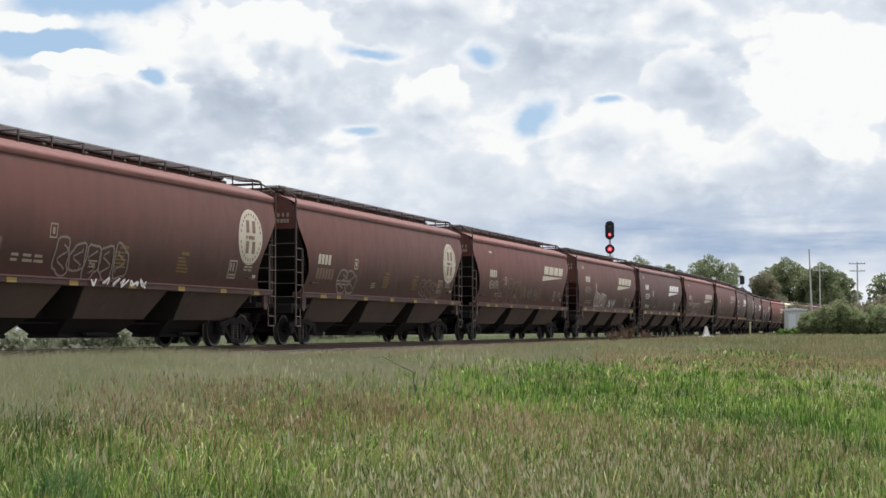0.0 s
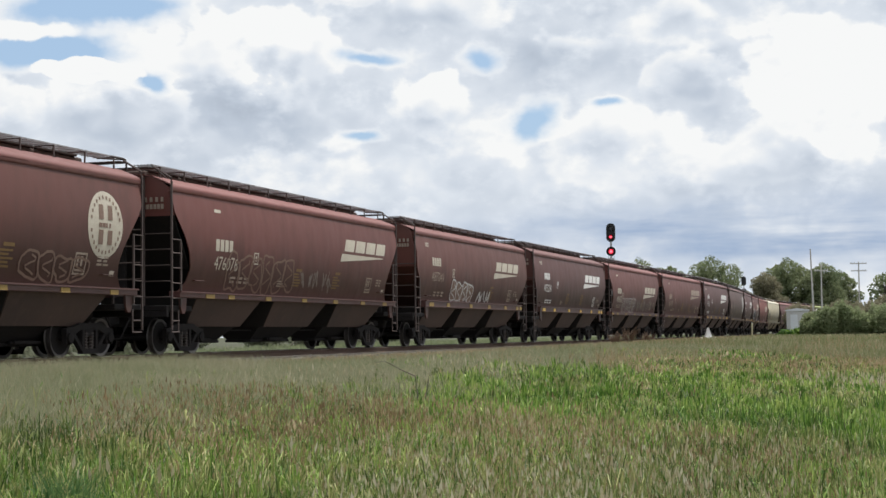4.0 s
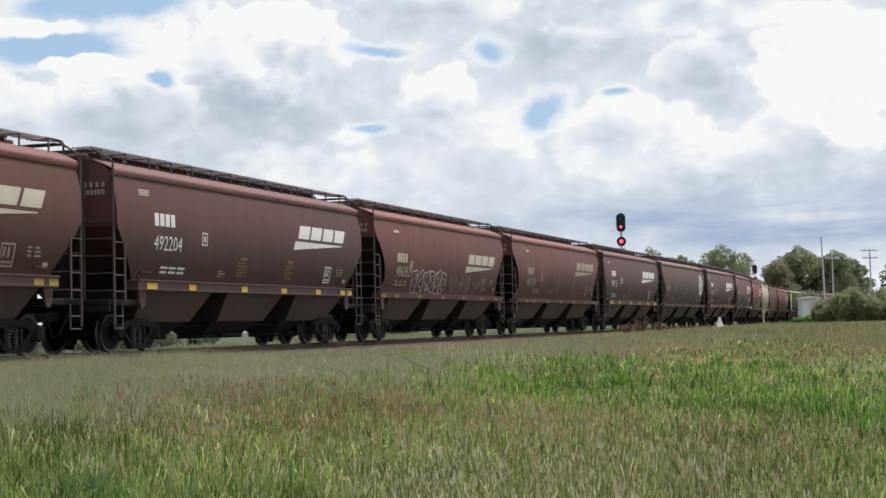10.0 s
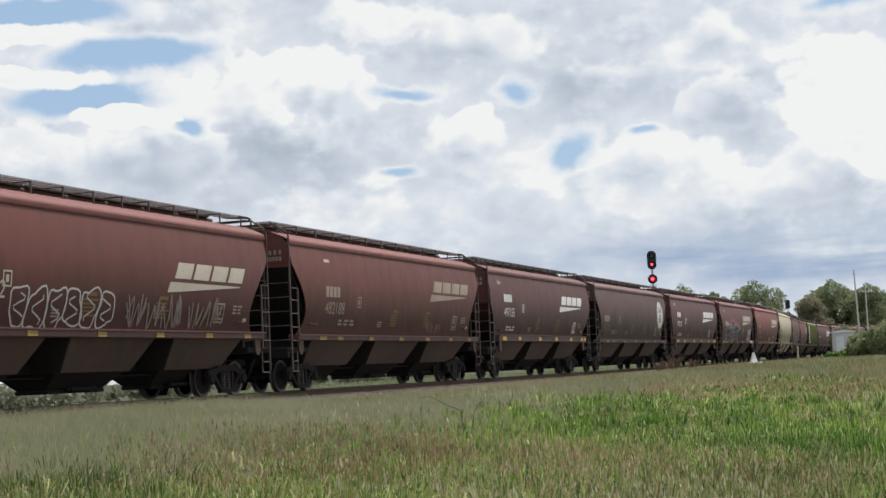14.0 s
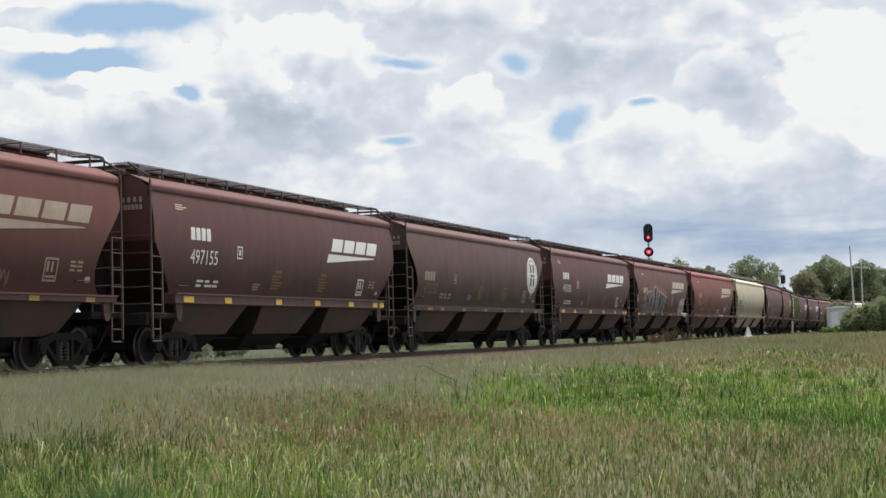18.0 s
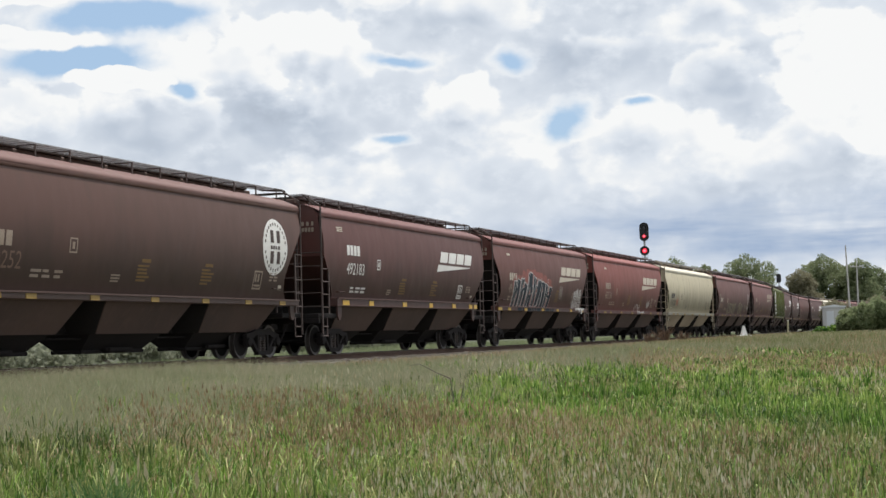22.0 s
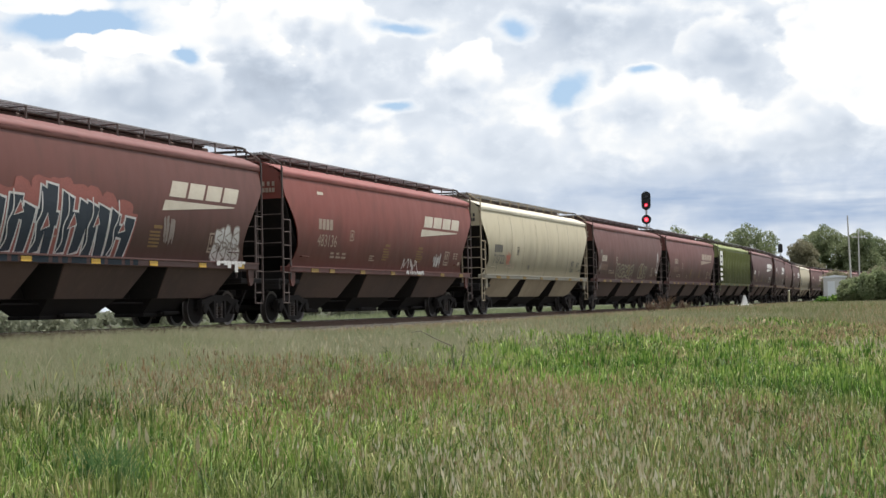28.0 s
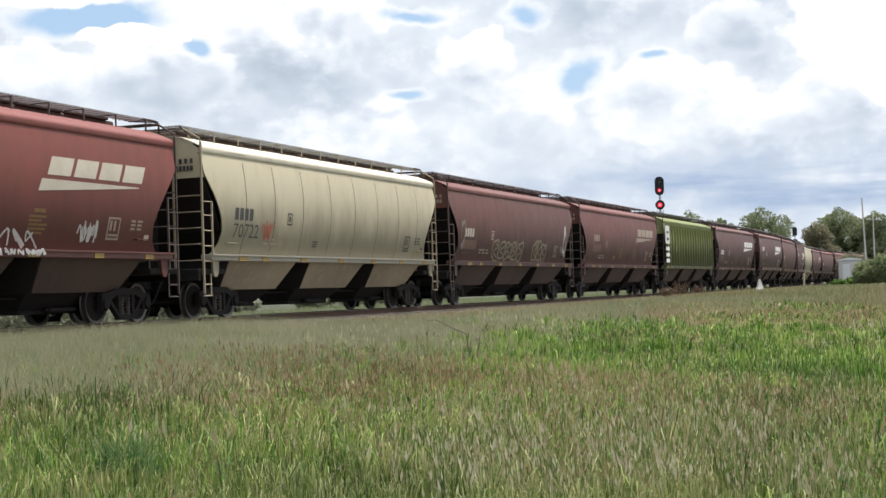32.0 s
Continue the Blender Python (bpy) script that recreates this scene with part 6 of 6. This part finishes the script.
def build_grass():
    # tufts that stand out of the sward
    green = lambda sd, lo: (lambda x, y, rng: drift(x, y, sd) + rng.normal(0, 0.3, len(x)) > lo)
    tussocks("grass_tussocks", 3400, 28, 9.0, 34, -20, 19.5, 0.37, 0.07, 0.0115, GRASS, 401, "yellow-green tufts standing out of the field grass", 1.2, green(402, -0.6))
    tussocks("lush_tussocks", 2000, 30, 9.5, 30, -20, 19.5, 0.36, 0.08, 0.0115, GRASSLUSH, 411, "bright green leafy tufts in the field", 1.2, green(77, -0.1))
    tussocks("tall_tussocks", 620, 64, 21, 42, 0.5, 19.5, 0.46, 0.22, 0.0115, GRASSLUSH, 421, "tall lime-green tufts across the field", 1.0, green(422, -0.1))
    tussocks("straw_tussocks", 2100, 24, 10, 28, -18, 19.5, 0.30, 0.09, 0.009, GRASSDRY, 431, "bleached straw tufts among the green grass", 1.1, green(78, 0.1))
    # main sward
    for name, mat, n, seed, lo, hi, label in (
            ("field_grass", GRASS, 82000, 1, -9, 0.75, "uneven green field grass"), ("lush_grass", GRASSLUSH, 66000, 2, -0.35, 9, "bright lush green grass"),
            ("dry_grass", GRASSDRY, 64000, 3, 0.0, 9, "dry straw-coloured grass patches")):
        x, y, r, rng = scatter(n // 14 * 14, 8.4, 62, -21, 20, seed, 1.3, 14)
        n = len(x)
        p = from_track(x, y)
        dv = drift(x, y, 77 if name != "dry_grass" else 78) + rng.normal(0, 0.25, n)
        hazy = smooth((12.5 - p) / 3.5)
        keep = (p > 3.4) & (dv > lo) & (dv < hi) & (rng.uniform(0, 1, n) > 0.93 * hazy)
        x, y, r = x[keep], y[keep], r[keep]
        k = len(x)
        ln = rng.uniform(0.14, 0.44, k) * (0.9 + 0.22 * drift(x, y, 5) + 0.22 * np.sin(x * 5.1 + 2) * np.sin(y * 3.3))
        ln = ln * (1 - 0.35 * smooth((8 - from_track(x, y)) / 4))
        if name == "dry_grass":
            ln = ln * 0.85
        blades(name, x, y, np.clip(ln, 0.1, 0.6), 0.0125 * np.clip(r / 16, 0.6, 4) * rng.uniform(0.6, 1.4, k), rng.uniform(0.08, 0.6, k), mat, seed + 10, label, curl=True)
    # straw stems all over
    x, y, r, rng = scatter(11000, 8.5, 45, -20, 19.5, 101, 1.25)
    keep = from_track(x, y) > 6
    x, y, r = x[keep], y[keep], r[keep]
    blades("straw_stems", x, y, rng.uniform(0.2, 0.5, len(x)), 0.0075 * np.clip(r / 16, 0.8, 3), rng.uniform(0.1, 0.8, len(x)), PALEHEADS, 111, "pale straw stems among the grass")
    # far sward, towards the curve
    x, y, r, rng = scatter(70000, 55, 190, -4, 20, 9, 1.0)
    p = from_track(x, y)
    keep = (p > 3.7) & (p < 60)
    x, y, r = x[keep], y[keep], r[keep]
    k = len(x)
    blades("far_grass", x, y, rng.uniform(0.2, 0.5, k), 0.03 * (r / 60), rng.uniform(0.1, 0.6, k), FARGRASS, 19, "distant field grass")
    x, y, r, rng = scatter(16000, 45, 150, 2, 20, 29, 1.0)
    p = from_track(x, y)
    keep = (p > 3.7) & (drift(x, y, 31) + rng.normal(0, 0.2, len(x)) > 0.35)
    x, y, r = x[keep], y[keep], r[keep]
    blades("far_dry_grass", x, y, rng.uniform(0.25, 0.5, len(x)), 0.028 * (r / 60), rng.uniform(0.1, 0.6, len(x)), GRASSDRY, 39, "distant dry grass drifts")
    # bleached strip across the field
    x, y, r, rng = scatter(15000, 41, 62, 6.5, 20, 131, 1.0)
    keep = (from_track(x, y) > 5) & (drift(x, y, 132) + rng.normal(0, 0.3, len(x)) > -0.5)
    x, y, r = x[keep], y[keep], r[keep]
    blades("bleached_grass", x, y, rng.uniform(0.25, 0.5, len(x)), 0.022 * (r / 50), rng.uniform(0.1, 0.6, len(x)), GRASSDRY, 139, "bleached strip of dry grass across the field")
    # green strip beyond the rails
    s = np.random.default_rng(6).uniform(-30, 170, 42000)
    q = -np.random.default_rng(7).uniform(4.3, 26, 42000)
    x, y, _ = line(s, q)
    rng = np.random.default_rng(8)
    blades("verge_grass", x, y, rng.uniform(0.15, 0.4, len(x)), np.full(len(x), 0.035), rng.uniform(0.1, 0.6, len(x)), VERGE, 49, "pale green verge beyond the rails")
    # dry fringe along the ballast
    s = np.random.default_rng(16).uniform(-26, 120, 42000)
    q = np.random.default_rng(17).normal(3.2, 0.8, 42000)
    keep = (q > 2.0) & (q < 6.8)
    x, y, _ = line(s[keep], q[keep])
    rng = np.random.default_rng(18)
    blades("fringe_grass", x, y, rng.uniform(0.20, 0.42, len(x)) * np.clip((q[keep] - 1.2) / 1.6, 0.5, 1), 0.012 + 0.00012 * np.hypot(x, y), rng.uniform(0.1, 0.7, len(x)), GRASSDRY, 59, "dry fringe of grass along the ballast")
    # wispy grass in front of the rails
    for n, d0, d1, a0, a1, seed in ((170000, 16, 37, -20, 6, 61), (60000, 37, 75, -8, 13, 63)):
        x, y, r, rng = scatter(n, d0, d1, a0, a1, seed, 1.0)
        p = from_track(x, y)
        keep = (p > 2.2) & (rng.uniform(0, 1, len(x)) < np.clip((13 - p) / 4, 0, 1)) & ((d0 < 30) | (p > 4))
        x, y, r, p = x[keep], y[keep], r[keep], p[keep]
        tall = 1 + 0.3 * smooth((6 - p) / 3) * (d0 < 30)
        blades("wispy_grass", x, y, rng.uniform(0.2, 0.5, len(x)) * tall, 0.006 * np.clip(r / 24, 1, 3), rng.uniform(0.15, 0.7, len(x)), WISP, seed + 8, "fine wispy grass with hazy seed heads")
    # seed heads
    x, y, r, rng = scatter(11000, 9.5, 30, -19, 19, 71, 1.1)
    dv = drift(x, y, 72)
    keep = (from_track(x, y) > 13) & (r < 27) & (dv + rng.normal(0, 0.3, len(x)) > 0.5)
    x, y, r = x[keep], y[keep], r[keep]
    heads("brown_seed_heads", x, y, rng.uniform(0.28, 0.5, len(x)), rng.uniform(0.04, 0.08, len(x)) * (r / 16), HEADS, 79, "reddish-brown seed heads over the grass")
    # ragged patches gone to seed
    for name, mat, a0, a1, d0, d1, n, seed, label in (
            ("brown_seed_patch", HEADS, -14.0, 0.0, 13.5, 23, 3400, 301, "patch of reddish-brown grass gone to seed"),
            ("brown_seed_patch", HEADS, 4.0, 16.0, 12, 19, 1000, 302, "thin patch of brown grass gone to seed"),
            ("tan_seed_patch", GRASSDRY, -4.0, 8.0, 11.5, 21, 2700, 303, "patch of tan dry grass heads")):
        x, y, r, rng = scatter(n, d0, d1, a0, a1, seed, 1.0, 4)
        u = (np.degrees(np.arctan2(x, y)) - (a0 + a1) / 2) / ((a1 - a0) / 2)
        v = (r - (d0 + d1) / 2) / ((d1 - d0) / 2)
        keep = (u * u + v * v + 0.5 * drift(x * 1.7, y * 1.7, seed) + rng.normal(0, 0.4, len(x)) < 0.75)
        x, y, r = x[keep], y[keep], r[keep]
        heads(name, x, y, rng.uniform(0.18, 0.42, len(x)), rng.uniform(0.05, 0.09, len(x)) * (r / 16), mat, seed, label, 0.4)
    x, y, r, rng = scatter(1500, 9.8, 14, -12, 17, 141, 1.0, 6)
    keep = drift(x * 1.5, y * 1.5, 142) + rng.normal(0, 0.2, len(x)) > 0.35
    x, y = x[keep], y[keep]
    heads("feathery_heads", x, y, rng.uniform(0.22, 0.46, len(x)), rng.uniform(0.05, 0.1, len(x)), PALEHEADS, 143, "feathery pale grass heads close to the ground", 0.35)
    x, y, r, rng = scatter(16000, 11, 42, -19, 19, 81, 1.2)
    dv = drift(x, y, 83)
    keep = (from_track(x, y) > 9) & (dv + rng.normal(0, 0.35, len(x)) > 1.0)
    x, y, r = x[keep], y[keep], r[keep]
    heads("pale_seed_heads", x, y, rng.uniform(0.25, 0.48, len(x)), rng.uniform(0.04, 0.09, len(x)) * (r / 16), PALEHEADS, 89, "pale feathery seed heads over the grass")


def build_near_plants():
    # dark rush tuft
    rng = np.random.default_rng(91)
    for az, dist, n, hgt, spread in ((-13.1, 10.7, 240, 0.62, 0.12),):
        x0, y0 = az_place(az, dist)
        x, y = x0 + rng.normal(0, spread, n), y0 + rng.normal(0, spread * 0.7, n)
        ob = blades("rush_tuft", x, y, rng.uniform(0.5, 1, n) * hgt, np.full(n, 0.014), rng.uniform(0.1, 0.55, n), REED, 92, "dark green tuft of rushes in the field", category="rush")
    # leafless brown shrub beside the ballast
    for az, dist, hgt, seed in ((7.75, 84, 1.15, 3), (7.2, 78, 0.75, 5), (8.4, 90, 0.8, 9)):
        x0, y0 = az_place(az, dist)
        sh = new("dry_shrub")
        sh.matrix_basis = pose(x0, y0, float(ground_z(x0, y0)))
        r_ = random.Random(seed)
        tw = Shape()
        for j in range(46):
            a_ = r_.uniform(0, 6.28)
            l_ = hgt * r_.uniform(0.6, 1.0)
            q_ = r_.uniform(0.1, 0.75) * hgt
            ex, ey = math.cos(a_) * q_, math.sin(a_) * q_
            tw.tube([(0, 0, 0), (ex * 0.4, ey * 0.4, l_ * 0.5), (ex, ey, l_)], 0.016, 4, 0.008)
            tw.tube([(ex * 0.4, ey * 0.4, l_ * 0.5), (ex * 0.8 + r_.uniform(-0.2, 0.2), ey * 0.8, l_ * 0.85)], 0.012, 4, 0.006)
        part("twig", tw, BROWNTWIG, sh)
        tagged(sh, "leafless brown dry shrub beside the ballast", "shrub", "dry shrubs by the track")
    # pale plumes in the field
    rp = np.random.default_rng(201)
    xs, ys = [], []
    for az, dist, m in ((15.1, 33, 7), (14.6, 30, 4), (4.0, 17, 5), (-3.5, 13.5, 6), (-11.5, 11.2, 8), (9.0, 14.5, 6)):
        x0, y0 = az_place(az, dist)
        xs.append(x0 + rp.normal(0, 0.22, m))
        ys.append(y0 + rp.normal(0, 0.22, m))
    xs, ys = np.concatenate(xs), np.concatenate(ys)
    heads("pale_plumes", xs, ys, rp.uniform(0.3, 0.5, len(xs)), rp.uniform(0.09, 0.16, len(xs)), PALEHEADS, 211, "pale feathery plumes among the grass")
    # dry forked weed stalks
    x0, y0 = az_place(-0.3, 24)
    zg = float(ground_z(x0, y0))
    w = new("dry_weed")
    w.matrix_basis = pose(x0, y0, zg)
    st = Shape().tube([(0, 0, 0), (0.06, 0, 0.3), (0.02, 0, 0.62)], 0.012, 5, 0.006).tube([(0.12, 0, 0), (0.2, 0, 0.4), (0.24, 0, 0.6)], 0.012, 5, 0.005).tube([(0.02, 0, 0.62), (-0.2, 0, 0.72), (-0.45, 0, 0.86), (-0.6, 0, 0.84)], 0.009, 5, 0.004)
    part("stalk", st, BARK, w)
    tagged(w, "dry dark forked weed stalks in the grass", "weed")


# ---- build ----
build_ground()
build_track()
cars = build_train()
build_signal(7.12, 110, 4.06, -10, "railway signal with red lamps on black backboards")
build_signal(11.95, 222, 2.0, 168, "distant railway signal seen from behind")
build_hut()
build_markers()
build_pole(14.44, 205, 2.95, (), -1.6, "utility_pole", "tall pale leaning pole without crossarms", 0.15)
build_pole(14.72, 232, 2.38, ((0.9, 2.0),), 0, "utility_pole", "pale utility pole with one crossarm")
build_pole(16.04, 228, 2.45, ((0.25, 2.4), (1.3, 2.2)), 0, "utility_pole", "utility pole with two crossarms")
build_trees()
build_grass()
build_near_plants()
build_sleepers()


def motions():
    for i, car in enumerate(cars):
        walk(car, [(t, wagon_pose(i, t)) for t in range(33)])
        for bog in car.children:
            if not bog.name.startswith("bogie"):
                continue
            for w in bog.children:
                if w.name.startswith("wheelset"):
                    x = w.location.x
                    walk(w, [(j / 10, pose(x, 0, 0.457, 0, -math.degrees(gone(j / 10) / 0.457), 0)) for j in range(321)])


motions()
